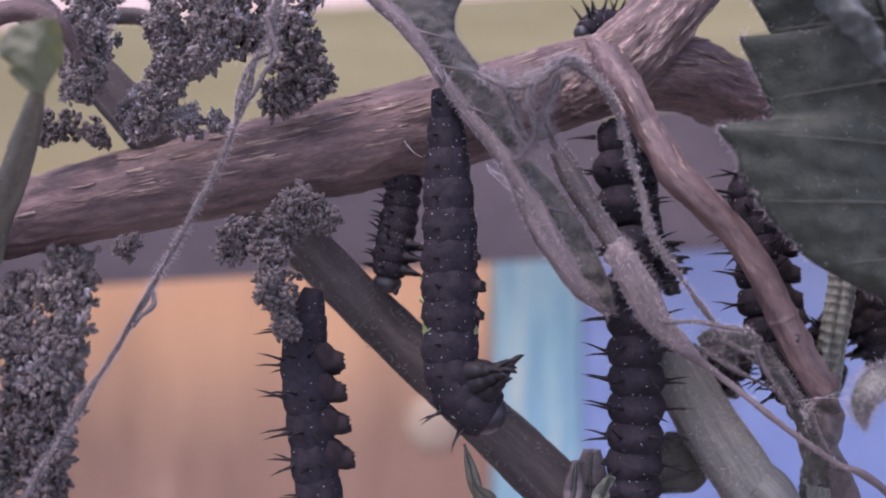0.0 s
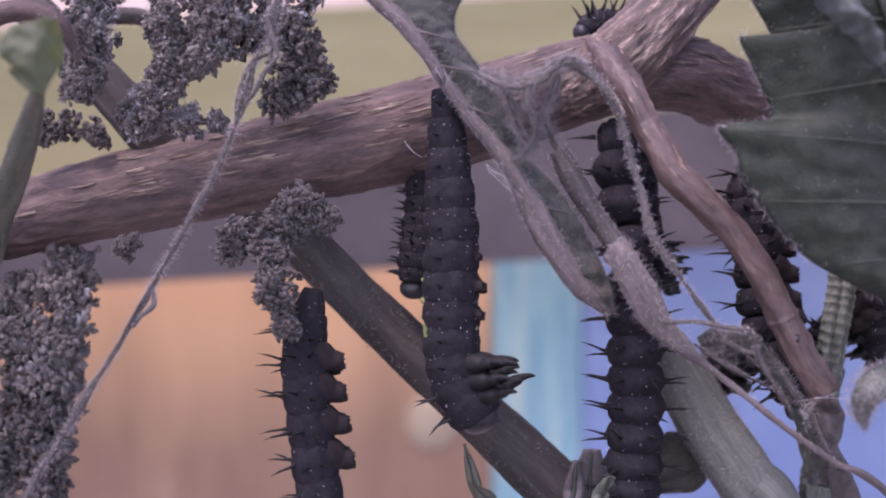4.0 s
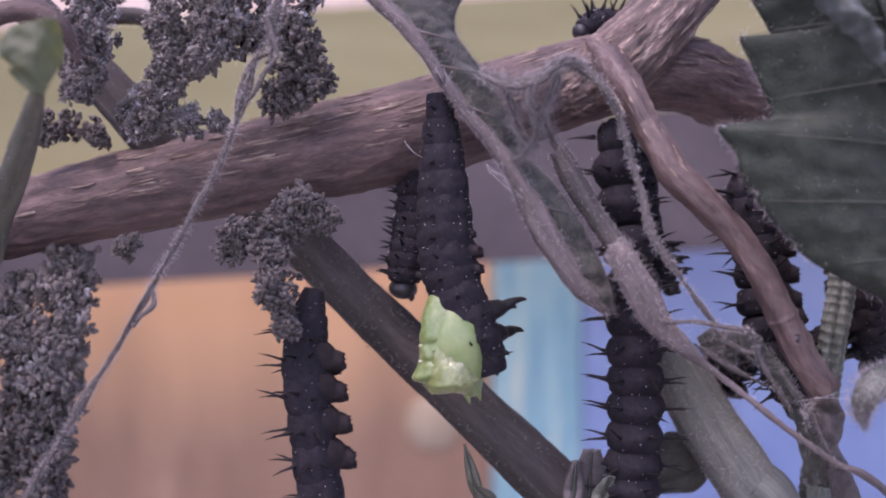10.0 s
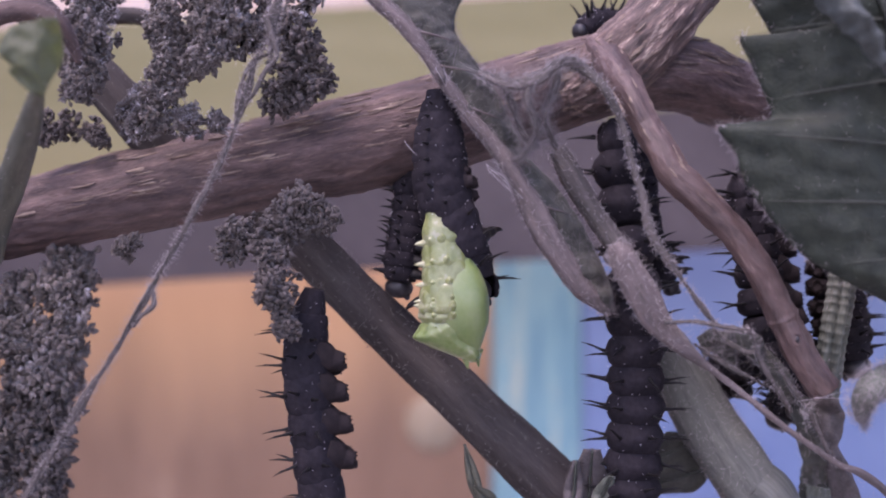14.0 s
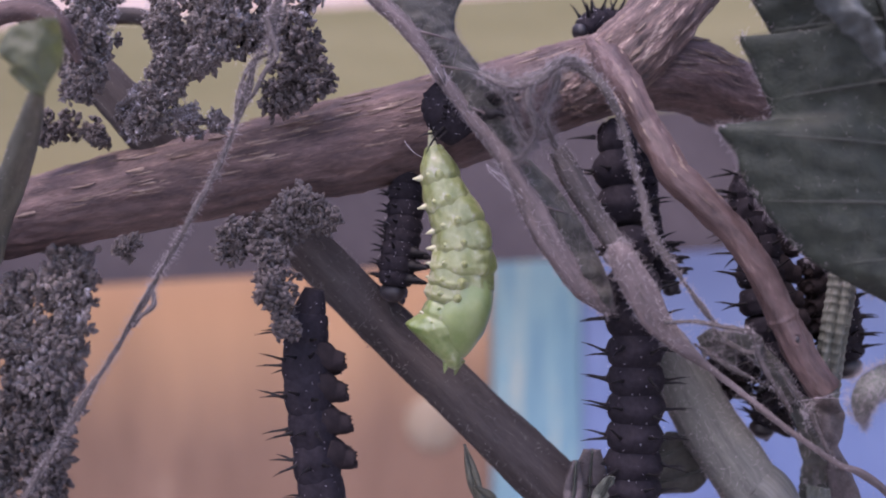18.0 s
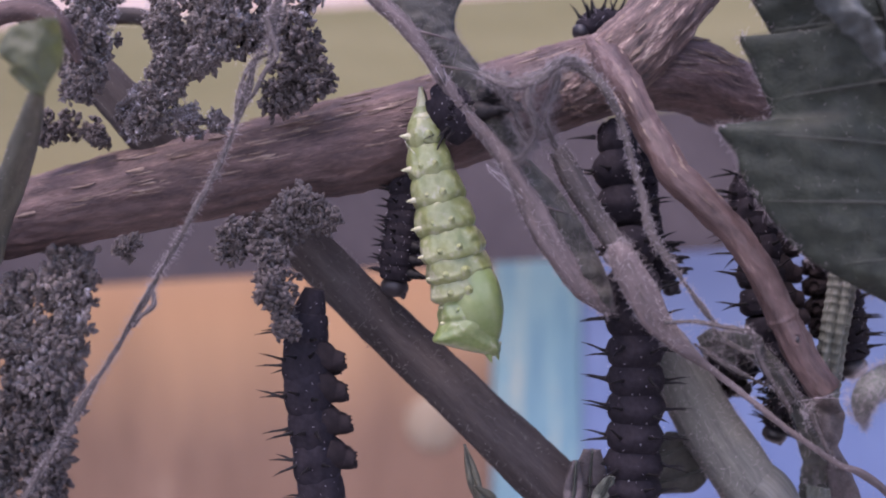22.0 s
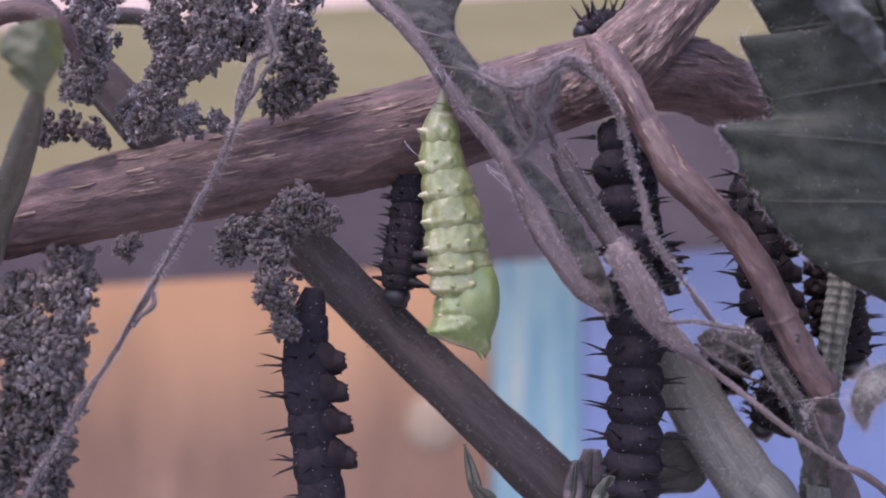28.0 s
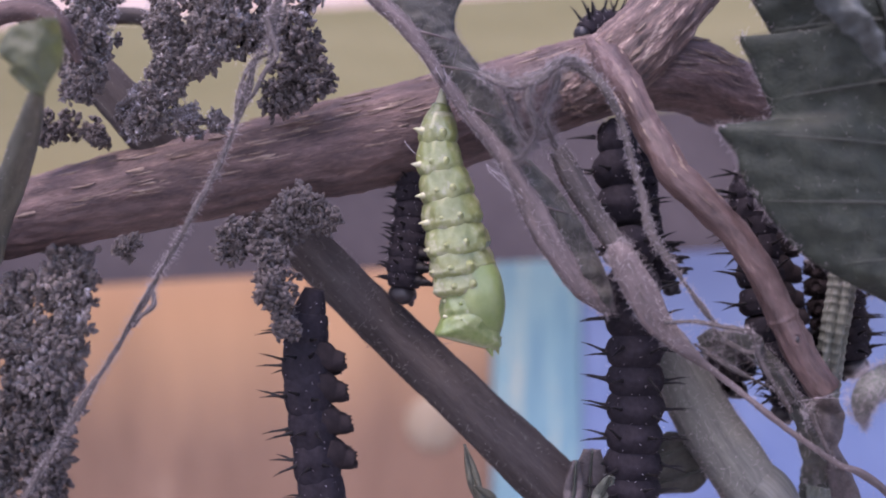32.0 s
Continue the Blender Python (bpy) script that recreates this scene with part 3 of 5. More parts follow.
def cluster(label, pts, count, size, mat, stalk=True, hair_count=0):
    """A drooping nettle flower spike: a stalk with crowded dry florets round it."""
    th = thing("flower_cluster", pts[0][:3], label, "flowers", "nettle flower clusters")
    if stalk:
        part("stalk", tube([(x, y, z, 0.35) for x, y, z, r in pts], 8, 40, 0.05), DARKSTEM, th)
    c = spline(pts, 160)
    pos, rad = c[:, :3], c[:, 3]
    t, s, n = frames_along(pos)
    geo = Geo()
    knots = [(rng.integers(0, 160), rng.uniform(0, 2 * math.pi), rng.uniform(0.3, 1.0)) for _ in range(max(4, count // 13))]
    for q in range(count):
        single = q % 3 == 0 and q < 390
        i, a, k = knots[rng.integers(0, len(knots))]
        centre = pos[i] + (s[i] * math.cos(a) + n[i] * math.sin(a)) * rad[i] * k * 0.8
        p = centre + np.clip(rng.normal(0, 1, 3), -1.5, 1.5) * (0.26 * rad[i] + 0.25)
        sh, f = FLORETS[rng.integers(0, 6)]
        m = np.array(Euler(rng.uniform(0, 6.28, 3).tolist()).to_matrix())
        z = size * 1.12 * rng.uniform(0.6, 1.6)
        if single:
            ob = new("floret", floret_mesh(int(rng.integers(0, 6)), mat))
            ob.parent = th
            ob.matrix_basis = Matrix.LocRotScale(Vector((p * MM).tolist()) - th.location, Matrix(m.tolist()), (z, z, z))
            continue
        geo.add([tuple(w) for w in (sh @ m.T) * z + p], f)
    hair_count = hair_count or count
    if hair_count:
        tagged(part("frost", hairs([(x, y, z, r * 0.9) for x, y, z, r in pts], hair_count, 0.7, 0.024, 0.9, out=0.8), FROST if mat is FLOWER else FELTHAIR, th, "fine whitish hairs" if mat is FLOWER else ""), kind="stuff")
    tagged(part("floret_mass", geo, mat, th), kind="stuff")
    return th


GREY = "dry grey-green nettle flower cluster, crumbly and frosted"
DUSK = "dark grey hanging nettle flower cluster"
cluster(GREY, [(-36.19, -2, 277.99, 2.02), (-36.79, -2, 273.83, 2.5), (-37.68, -2, 269.67, 2.14), (-38.27, -2, 266.4, 1.31)], 487, 0.62, FLOWER, hair_count=900)
cluster(GREY, [(-29.82, 0, 278.43, 1.93), (-30.12, 0, 274.51, 1.57), (-29.7, 0, 270.58, 0.91), (-31.26, 1, 265.88, 2.68), (-33.65, 2, 263.24, 2.08)], 675, 0.62, FLOWER, hair_count=900)
cluster(GREY, [(-22.88, 0, 279.03, 3.38), (-23.66, 0, 275.11, 2.78), (-24.69, 0, 271.79, 1.93), (-26.5, 0, 269.5, 0.85)], 750, 0.62, FLOWER, hair_count=900)
cluster(GREY, [(-28.53, 1, 273.17, 0.97), (-28.34, 1, 270.44, 0.61), (-28.95, 1, 267.7, 0.85), (-28.44, 2, 263.85, 1.59), (-24.33, 3, 264.14, 0.86)], 350, 0.6, FLOWER, hair_count=900)
cluster(DUSK, [(-15.69, 3, 273.53, 1.48), (-15.99, 3, 270.44, 3.09), (-16.43, 4, 267.48, 2.74), (-17.8, 5, 265.73, 1.88)], 450, 0.62, DARKFLOWER)
cluster(DUSK, [(-14.65, 2, 278.25, 1.47), (-15.26, 2, 276.42, 1.23), (-21.08, 2, 273.35, 2.08), (-21.7, 2, 270.29, 1.84)], 300, 0.6, FLOWER)
cluster(DUSK, [(-46.39, 8, 263.01, 0.9), (-43.19, 8, 263.65, 1.54), (-40.62, 8, 263.2, 1.15), (-38.38, 8, 261.92, 0.51)], 162, 0.55, DARKFLOWER)
cluster("grey-green drooping nettle flower cluster over a caterpillar", [(-13.83, 3, 254.26, 0.86), (-15.37, 3, 255.5, 1.11), (-16.79, 2, 254.47, 1.35), (-18.14, 2, 252.82, 1.47), (-18.75, 2, 250.67, 1.23)], 240, 0.6, DARKFLOWER)
cluster("grey-green drooping nettle flower cluster over a caterpillar", [(-12.07, 4, 252.86, 1), (-15.07, 3, 253.46, 1.61), (-18.63, 2, 252.21, 2.45), (-21.84, 1, 250.67, 2.07), (-23.36, 1, 252.19, 1.09)], 450, 0.55, DARKFLOWER)
cluster("grey-green drooping nettle flower cluster over a caterpillar", [(-18.35, 0, 250.66, 1.81), (-17.95, -2, 247.09, 1.9), (-17, -2, 243.82, 1.55), (-16.4, -2, 241.44, 0.71)], 300, 0.6, DARKFLOWER)
cluster(GREY, [(-44.08, 13, 250.06, 2.2), (-44.42, 13, 244.75, 3.05), (-46.41, 13, 239.45, 4.04), (-46.74, 13, 233.47, 4.04)], 697, 0.86, FLOWER)
cluster(DUSK, [(-47.74, 12, 234.24, 3.64), (-46.09, 12, 228.97, 2.91), (-47.07, 12, 223.69, 3.15), (-47.74, 12, 217.76, 2.79)], 620, 0.86, DARKFLOWER)
cluster(GREY, [(-51.08, 14, 246.05, 1.6), (-50.41, 14, 240.71, 3.07), (-51.75, 14, 232.69, 2.95), (-52.42, 14, 226.0, 2.09), (-51.75, 14, 219.31, 1.23)], 496, 0.86, FLOWER)
cluster(DUSK, [(-34.98, 6, 251.33, 0.88), (-35.3, 6, 250.06, 1.26), (-36.56, 6, 250.06, 0.51)], 75, 0.5, DARKFLOWER)


# ---- leaves ----
def leaf_geo(mid, edge, rows=60, cols=14, cup=1.0, thick=0.22, tooth=0.0, teeth=0, wrinkle=0.25):
    """Half a leaf blade between its midrib and its margin, cupped, wrinkled and with thickness."""
    m, e = spline(mid, rows), spline(edge, rows)
    v, f = [], []
    for layer in (0, 1):
        for i in range(rows):
            for j in range(cols):
                u = j / (cols - 1)
                saw = 0.0
                if teeth:
                    ph = (i / rows * teeth) % 1
                    saw = tooth * (1 - ph) * u ** 4
                p = m[i] * (1 - u) + e[i] * u
                out = (e[i] - m[i]) / (np.linalg.norm(e[i] - m[i]) + 1e-6)
                p = p + out * saw
                p = p + np.array((0, -cup * math.sin(math.pi * u), 0))
                w = wrinkle * noise.noise(Vector((p[0] * 0.35, p[2] * 0.35, 3.1))) + 0.5 * wrinkle * noise.noise(Vector((p[0] * 0.9, p[2] * 0.9, 7.7)))
                v.append(tuple(p + np.array((0, w * 2 + layer * thick, 0))))
    n = rows * cols
    for i in range(rows - 1):
        for j in range(cols - 1):
            a = i * cols + j
            f.append((a, a + 1, a + cols + 1, a + cols))
            f.append((n + a, n + a + cols, n + a + cols + 1, n + a + 1))
    for i in range(rows - 1):
        a, b = i * cols, i * cols + cols - 1
        f += [(a, a + cols, n + a + cols, n + a), (b, n + b, n + b + cols, b + cols)]
    for j in range(cols - 1):
        a = (rows - 1) * cols + j
        f += [(j, n + j, n + j + 1, j + 1), (a, a + 1, n + a + 1, n + a)]
    return Geo().add(v, f)


# the dried leaf that crosses the branch: its folded blade beside the midrib
MAINMID = [(x, y, z) for x, y, z, r in MAIN]
for cup, tuck, name in ((0.9, 1.0, "blade"), (-0.4, 0.8, "under_blade")):
    edge = [tuple(np.array(a) * (1 - tuck) + np.array(b) * tuck + (0, 0.0 if tuck == 1.0 else 1.6, 0)) for a, b in zip(MAINMID, MAINEDGE)]
    part(name, leaf_geo(MAINMID, edge, 150, 22, cup, 0.2, wrinkle=0.55), FELTLEAF, main_stem, "dark grey-green felted folded blade" if tuck == 1.0 else "")
felting = Geo()
for u in (0.15, 0.3, 0.45, 0.6, 0.75, 0.9, 1.0):
    row = [(*(np.array(a) * (1 - u) + np.array(b) * u + (0, -0.9 * math.sin(math.pi * u), 0)), 0.1) for a, b in zip(MAINMID, MAINEDGE)]
    h = hairs(row, 330 if u < 1 else 800, 0.75, 0.012, 1.0, bend=0.5)
    felting.add(h.v, h.f)
tagged(part("blade_hairs", felting, FELTHAIR, main_stem), kind="stuff")
for a, b in ((0.18, 0.24), (0.3, 0.37), (0.42, 0.5), (0.54, 0.62), (0.66, 0.74)):
    p, q = spline(MAINMID, 101)[int(a * 100)], spline(MAINEDGE, 101)[int(b * 100)]
    part("vein", tube([(*(p * (1 - u) + q * u + (0, -1.1 * math.sin(math.pi * u) - 0.1, 0)), 0.17 * (1.1 - u)) for u in (0, 0.25, 0.5, 0.75, 0.95)], 6, 20, 0.03), PINKSTEM, main_stem)

# crumpled felted leaf between the broken stem and the twig end
crumple = thing("withered_leaf", (32.95, 0, 238.59), "crumpled grey felted leaf remains by the twig end", "dry leaf")
for mid, edge in (([(29.07, 1, 240.33), (31.02, 0, 239.68), (33.25, 0, 237.99), (35.49, 0, 234.97), (37.46, 1, 233.34)], [(31.38, 2, 241.79), (33.51, 1, 240.94), (35.76, 1, 238.51), (37.58, 1, 235.95), (38.56, 1, 233.88)]),
                  ([(27.87, 4, 240.23), (29.27, 3, 241.29), (30.75, 3, 240.92), (31.86, 3, 239.44), (32.41, 4, 237.62)], [(28.74, 4, 237.62), (29.51, 3, 238.82), (30.26, 3, 238.45), (30.87, 3, 237.71), (31.85, 4, 236.87)]),
                  ([(36.65, 2, 234.13), (37.63, 2, 232.29), (38.36, 2, 229.84), (39.27, 3, 226.91), (39.76, 3, 224.13)], [(41.12, 3, 233.7), (41.86, 3, 231.54), (42.23, 3, 229.07), (42.36, 3, 226.48), (42.92, 4, 223.81)])):
    fold = part("fold", leaf_geo(mid, edge, 40, 12, 0.8, 0.18, wrinkle=0.9), FELTLEAF, crumple)
    fluff = Geo()
    for u in (0.0, 0.35, 0.7, 1.0):
        h = hairs([(*(np.array(a) * (1 - u) + np.array(b) * u + (0, -0.8 * math.sin(math.pi * u), 0)), 0.1) for a, b in zip(mid, edge)], 130, 0.8, 0.016, 1.0, bend=0.5)
        fluff.add(h.v, h.f)
    tagged(part("hairs", fluff, HAIR, fold), kind="stuff")

big = thing("nettle_leaf", (46.22, -8, 273.85), "large dark green nettle leaf with a toothed hairy margin", "leaf", "leaves")
MIDRIB = [(38.56, -14, 280.22), (41.8, -14, 273.75), (44.33, -13, 266.35), (46.9, -12, 257.73), (48.4, -11, 251.16), (49.92, -10, 243.37)]
MARGIN = [(30.22, -9, 275.9), (31.51, -9, 273.2), (33.03, -9, 270.95), (33.93, -9, 269.16), (31.79, -9, 270.5), (29.49, -9, 271.07), (30.56, -9, 268.71), (31.51, -9, 266.35), (32.69, -9, 263.2), (29.75, -10, 262.53), (27.19, -10, 261.98), (28.86, -10, 259.41), (29.41, -10, 257.3), (31.25, -10, 254.51), (33.48, -10, 251.62), (35.99, -10, 249.05), (39.89, -10, 246.71), (44.9, -10, 244.21)]
MIDROW = spline(MIDRIB, len(MARGIN))
part("blade", leaf_geo(MIDROW, MARGIN, 110, 26, 1.6), LEAF, big)
part("far_blade", leaf_geo(MIDROW, [(2 * a[0] - b[0] + 4, a[1] + 8, a[2] + 2) for a, b in zip(MIDROW, MARGIN)], 60, 14, 0.5), LEAF, big)
part("midrib", tube([(x, y - 0.4, z, 0.6) for x, y, z in MIDRIB], 10, 40, 0.05), VEIN, big, "raised pale midrib")
for a, b in ((0.12, 0.14), (0.25, 0.28), (0.4, 0.44), (0.55, 0.60), (0.7, 0.76), (0.84, 0.9)):
    p, q = spline(MIDRIB, 101)[int(a * 100)], spline(MARGIN, 101)[int(b * 100)]
    part("vein", tube([(*(p * (1 - u) + q * u + (0, -1.75 * math.sin(math.pi * u) - 0.15, 0)), 0.15 * (1.1 - u)) for u in (0, 0.25, 0.5, 0.75, 0.95)], 6, 20, 0.02), VEIN, big)
tagged(part("margin_hairs", hairs([(*p, 0.12) for p in MARGIN], 700, 0.8, 0.022, 0.5), HAIR, big), kind="stuff")
surf = []
for k in range(8):
    u = 0.12 + 0.1 * k
    surf.append([(*(np.array(m) * (1 - u) + np.array(e) * u + (0, -1.6 * math.sin(math.pi * u), 0)), 0.1) for m, e in zip(MIDROW, MARGIN)])
fuzz = Geo()
for pts in surf:
    h = hairs(pts, 45, 0.6, 0.013, 0.8)
    fuzz.add(h.v, h.f)
tagged(part("blade_hairs", fuzz, HAIR, big), kind="stuff")

second = thing("nettle_leaf", (39.23, -12, 274.16), "grey-green leaf edge curling over the large leaf", "leaf", "leaves")
part("blade", leaf_geo([(32.89, -15, 277.82), (35.25, -16, 273.34), (37.57, -17, 269.99), (40.28, -16, 267.26), (43.57, -15, 263.4)], [(37.16, -15, 279.42), (38.09, -17, 273.66), (39.57, -18, 270.85), (41.76, -17, 268.42), (46.24, -15, 265.54)], 80, 20, 1.2, wrinkle=1.3), DUSTYLEAF, second)
redtwig = [(45.11, 2, 280.71, 1.84), (46.64, 2, 275.8, 1.96), (48.17, 2, 272.13, 1.84), (53.26, 4, 264.99, 1.87)]
stem("reddish brown twig behind the leaf", redtwig, BARK, HAIR, 0, 0, name="twig")

soft = thing("nettle_leaf", (-35.8, -22, 264.09), "soft pale green young leaf with a ragged edge", "leaf", "leaves")
SOFTMID = [(-35.8, -22, 270.31), (-35.67, -23, 268.18), (-35.77, -23, 266.35), (-36, -22, 263.69)]
part("blade", leaf_geo(SOFTMID, [(-38.41, -22, 269.71), (-39.41, -22, 267.7), (-38.21, -22, 266.2), (-38.51, -22, 265.6), (-36.31, -22, 263.59)], 40, 10, 0.1, 0.2, wrinkle=0.5), LITLEAF, soft)
part("far_blade", leaf_geo(SOFTMID, [(-34.1, -22, 270.41), (-34.01, -21, 268.67), (-34.52, -21, 266.14), (-35.7, -22, 263.49)], 40, 10, 0.1, 0.2, wrinkle=0.5), LITLEAF, soft)

shaggy = thing("curled_leaf", (43.53, -6, 235.66), "pale hairy curled leaf at the twig end", "leaf", "leaves")
CURLM = [(47.74, -4, 238.36), (43.96, -8, 238.27), (41.63, -9, 237.25), (40.9, -8, 235.05), (42.09, -6, 232.5)]
CURLE = [(49.68, -2, 233.42), (44.72, -9, 235.17), (42.6, -11, 235.03), (42.47, -9, 233.48), (42.84, -6, 231.63)]
part("blade", leaf_geo(CURLM, CURLE, 40, 12, 1.4), CURLLEAF, shaggy)
tagged(part("margin_hairs", hairs([(*p, 0.3) for p in CURLM], 620, 1.0, 0.02, 0.6), HAIR, shaggy), kind="stuff")
felted = Geo()
for u in (0.2, 0.4, 0.6, 0.8, 1.0):
    h = hairs([(*(np.array(a) * (1 - u) + np.array(b) * u + (0, -1.4 * math.sin(math.pi * u), 0)), 0.1) for a, b in zip(CURLM, CURLE)], 330, 0.8, 0.018, 1.0)
    felted.add(h.v, h.f)
tagged(part("blade_hairs", felted, HAIR, shaggy), kind="stuff")
lower_leaf = thing("curled_leaf", (45.63, 0, 228.33), "grey-brown drooping dry leaf", "leaf", "leaves")
part("blade", leaf_geo([(41.25, 3, 234.5), (40.26, 3, 231.84), (40.82, 3, 228.45), (42.05, 3, 224.74), (42.98, 3, 219.8)], [(41.12, 1, 234.85), (43.31, 1, 232.42), (42.7, 1, 228.77), (44.28, 1, 225.12), (45.37, 1, 220.26)], 50, 14, 1.2, wrinkle=0.9), BROWNLEAF, lower_leaf)


def small_leaf(label, tip, foot, width, mat, lean=0.0, shape=(0.3, 1, 0.9, 0.12)):
    th = thing("small_leaf", foot, label, "leaf", "leaves")
    a, b = np.array(foot, float), np.array(tip, float)
    d = b - a
    s = np.array((d[2], 0, -d[0])) / np.linalg.norm(d)
    mid = [a + d * u + (0, lean * u * u, 0) for u in (0, 0.3, 0.6, 1)]
    for sg, nm in ((1, "blade"), (-1, "far_blade")):
        edge = [m + s * sg * width * w for m, w in zip(mid, shape)]
        part(nm, leaf_geo(mid, edge, 24, 6, 0.3, 0.15), mat, th)
    part("midrib", tube([(*(np.array(m) - (0, 0.1, 0)), 0.18) for m in mid], 6, 16, 0.02), VEIN, th)


small_leaf("small narrow grey-green leaf beside the slanting stem", (2.4, 6, 228.22), (4.2, 7, 221.12), 0.75, GREENSTEM)
small_leaf("small grey-green drooping leaf", (3.41, 6, 223.67), (6.11, 7, 220.81), 0.9, GREENSTEM)
small_leaf("small rounded dusky purple leaf at the stem foot", (16.3, 4, 228.16), (16.04, 5, 220.29), 1.9, BROWNLEAF, -1, (0.7, 1, 1.0, 0.5))
small_leaf("small grey-green leaf folded beside a dusky one", (14.57, 3, 226.91), (14.18, 4, 220.51), 1.1, BROWNLEAF, 0, (0.6, 1, 0.9, 0.3))
small_leaf("small pale green leaf tip", (18.26, 2, 225.43), (16.86, 4, 221.13), 1.1, CURLLEAF, 0, (0.5, 1, 1, 0.4))
small_leaf("dusky leaf behind the hanging caterpillar", (25.14, 14, 225.33), (30.28, 13, 227.49), 2.2, FELTLEAF, 0, (0.5, 0.8, 1.1, 0.6))
small_leaf("dusky leaf behind the hanging caterpillar", (24.47, 14, 221.99), (30.94, 13, 224.17), 2.0, FELTLEAF, 0, (0.5, 1.1, 0.9, 0.6))


# ---- caterpillars ----
def ring_geo(r, h, start=0.0, sweep=2 * math.pi, n=28, wall=0.0, seed=0, neck=0.80, taper=0.0):
    """One barrel-shaped body segment with two shallow folds, open or closed round the body."""
    off = seed * 13.7
    if sweep < 6.2:
        neck = 0.86
    prof = [(z, neck + (1 - neck) * math.cos(z * math.pi / 2) ** (0.6 if neck > 0.7 else 1.0) + fold) for z, fold in
            ((-0.999, 0), (-0.9, 0), (-0.75, 0), (-0.55, 0.01), (-0.35, -0.015), (-0.15, 0.01), (0.1, 0.015), (0.3, -0.015), (0.55, 0.01), (0.75, 0), (0.9, 0), (0.999, 0))]
    closed = sweep > 6.2
    v, f = [], []
    cols = n if closed else n + 1
    layers = (0,) if closed else (0, 1)
    for layer in layers:
        for z, k in prof:
            for j in range(cols):
                a = start + sweep * j / n
                q = r * k * (1 - wall * layer) * (1 - taper * (1 - z) / 2)
                q *= 1 + 0.08 * noise.noise(Vector((math.cos(a) * 2.2 + off, math.sin(a) * 2.2, z * 1.5))) + 0.035 * noise.noise(Vector((math.cos(a) * 6 + off, math.sin(a) * 6, z * 4)))
                v.append((q * math.cos(a), q * math.sin(a), z * h))
    rows = len(prof)
    for i in range(rows - 1):
        for j in range(n):
            k = (j + 1) % cols
            f.append((i * cols + j, (i + 1) * cols + j, (i + 1) * cols + k, i * cols + k))
            if not closed:
                b = rows * cols
                f.append((b + i * cols + j, b + i * cols + k, b + (i + 1) * cols + k, b + (i + 1) * cols + j))
    if closed:
        f += [tuple(range(cols)), tuple((rows - 1) * cols + j for j in range(cols))[::-1]]
    return Geo().add(v, f)


def spine_geo(le):
    """A black spine with side bristles, along x."""
    g = tube([(-0.1, 0, 0, 0.30), (le * 0.2, 0, 0.02, 0.17), (le * 0.55, 0, -0.05, 0.11), (le * 0.62, 0.02, -0.06, 0.12), (le * 0.8, 0, -0.03, 0.06), (le, 0, 0, 0.015)], 6, 10, 0.0)
    return g


def leg_geo(le):
    """A jointed hooked true leg, along x."""
    return tube([(-0.3, 0, 0, 0.72), (le * 0.3, 0, 0.06, 0.52), (le * 0.42, 0, 0.06, 0.36), (le * 0.62, 0, 0.02, 0.31), (le * 0.7, 0, -0.02, 0.22), (le * 0.9, 0, 0.05, 0.13), (le, 0, 0.18, 0.02)], 8, 18, 0.02)


def proleg_geo():
    """A fleshy stepped proleg with a flat sole, along x."""
    g = tube([(-0.8, 0, -0.5, 2.0), (-0.1, 0, -0.3, 1.75), (0.5, 0, -0.05, 1.4), (0.9, 0, 0.08, 1.15), (1.3, 0, 0.18, 1.08), (1.65, 0, 0.26, 0.98), (1.93, 0, 0.3, 0.8), (1.97, 0, 0.3, 0.35)], 10, 26, 0.06)
    for k in range(9):
        a = 2 * math.pi * k / 9
        q = np.array((1.9, math.cos(a) * 0.8, 0.22 + math.sin(a) * 0.8))
        h = tube([(*q, 0.13), (*(q + (0.16, 0, 0)), 0.08), (*(q + (0.26, -math.cos(a) * 0.08, -math.sin(a) * 0.08)), 0.02)], 5, 5, 0.0)
        g.add(h.v, h.f)
    return g


def speckle_geo(r, h, seed, start=0.0, sweep=2 * math.pi):
    q = np.random.default_rng(seed)
    g = Geo()
    oct_f = [(0, 2, 4), (2, 1, 4), (1, 3, 4), (3, 0, 4), (2, 0, 5), (1, 2, 5), (3, 1, 5), (0, 3, 5)]
    for z in (-0.62, -0.2, 0.16, 0.6):
        for k in range(6):
            a = start + sweep * (k + q.random()) / 6
            p = np.array((math.cos(a), math.sin(a), 0)) * r * 0.985 + (0, 0, (z + q.normal(0, 0.05)) * h)
            w = q.uniform(0.035, 0.075)
            g.add([tuple(p + np.array(d) * w) for d in ((1, 0, 0), (-1, 0, 0), (0, 1, 0), (0, -1, 0), (0, 0, 1), (0, 0, -1))], oct_f)
    return g


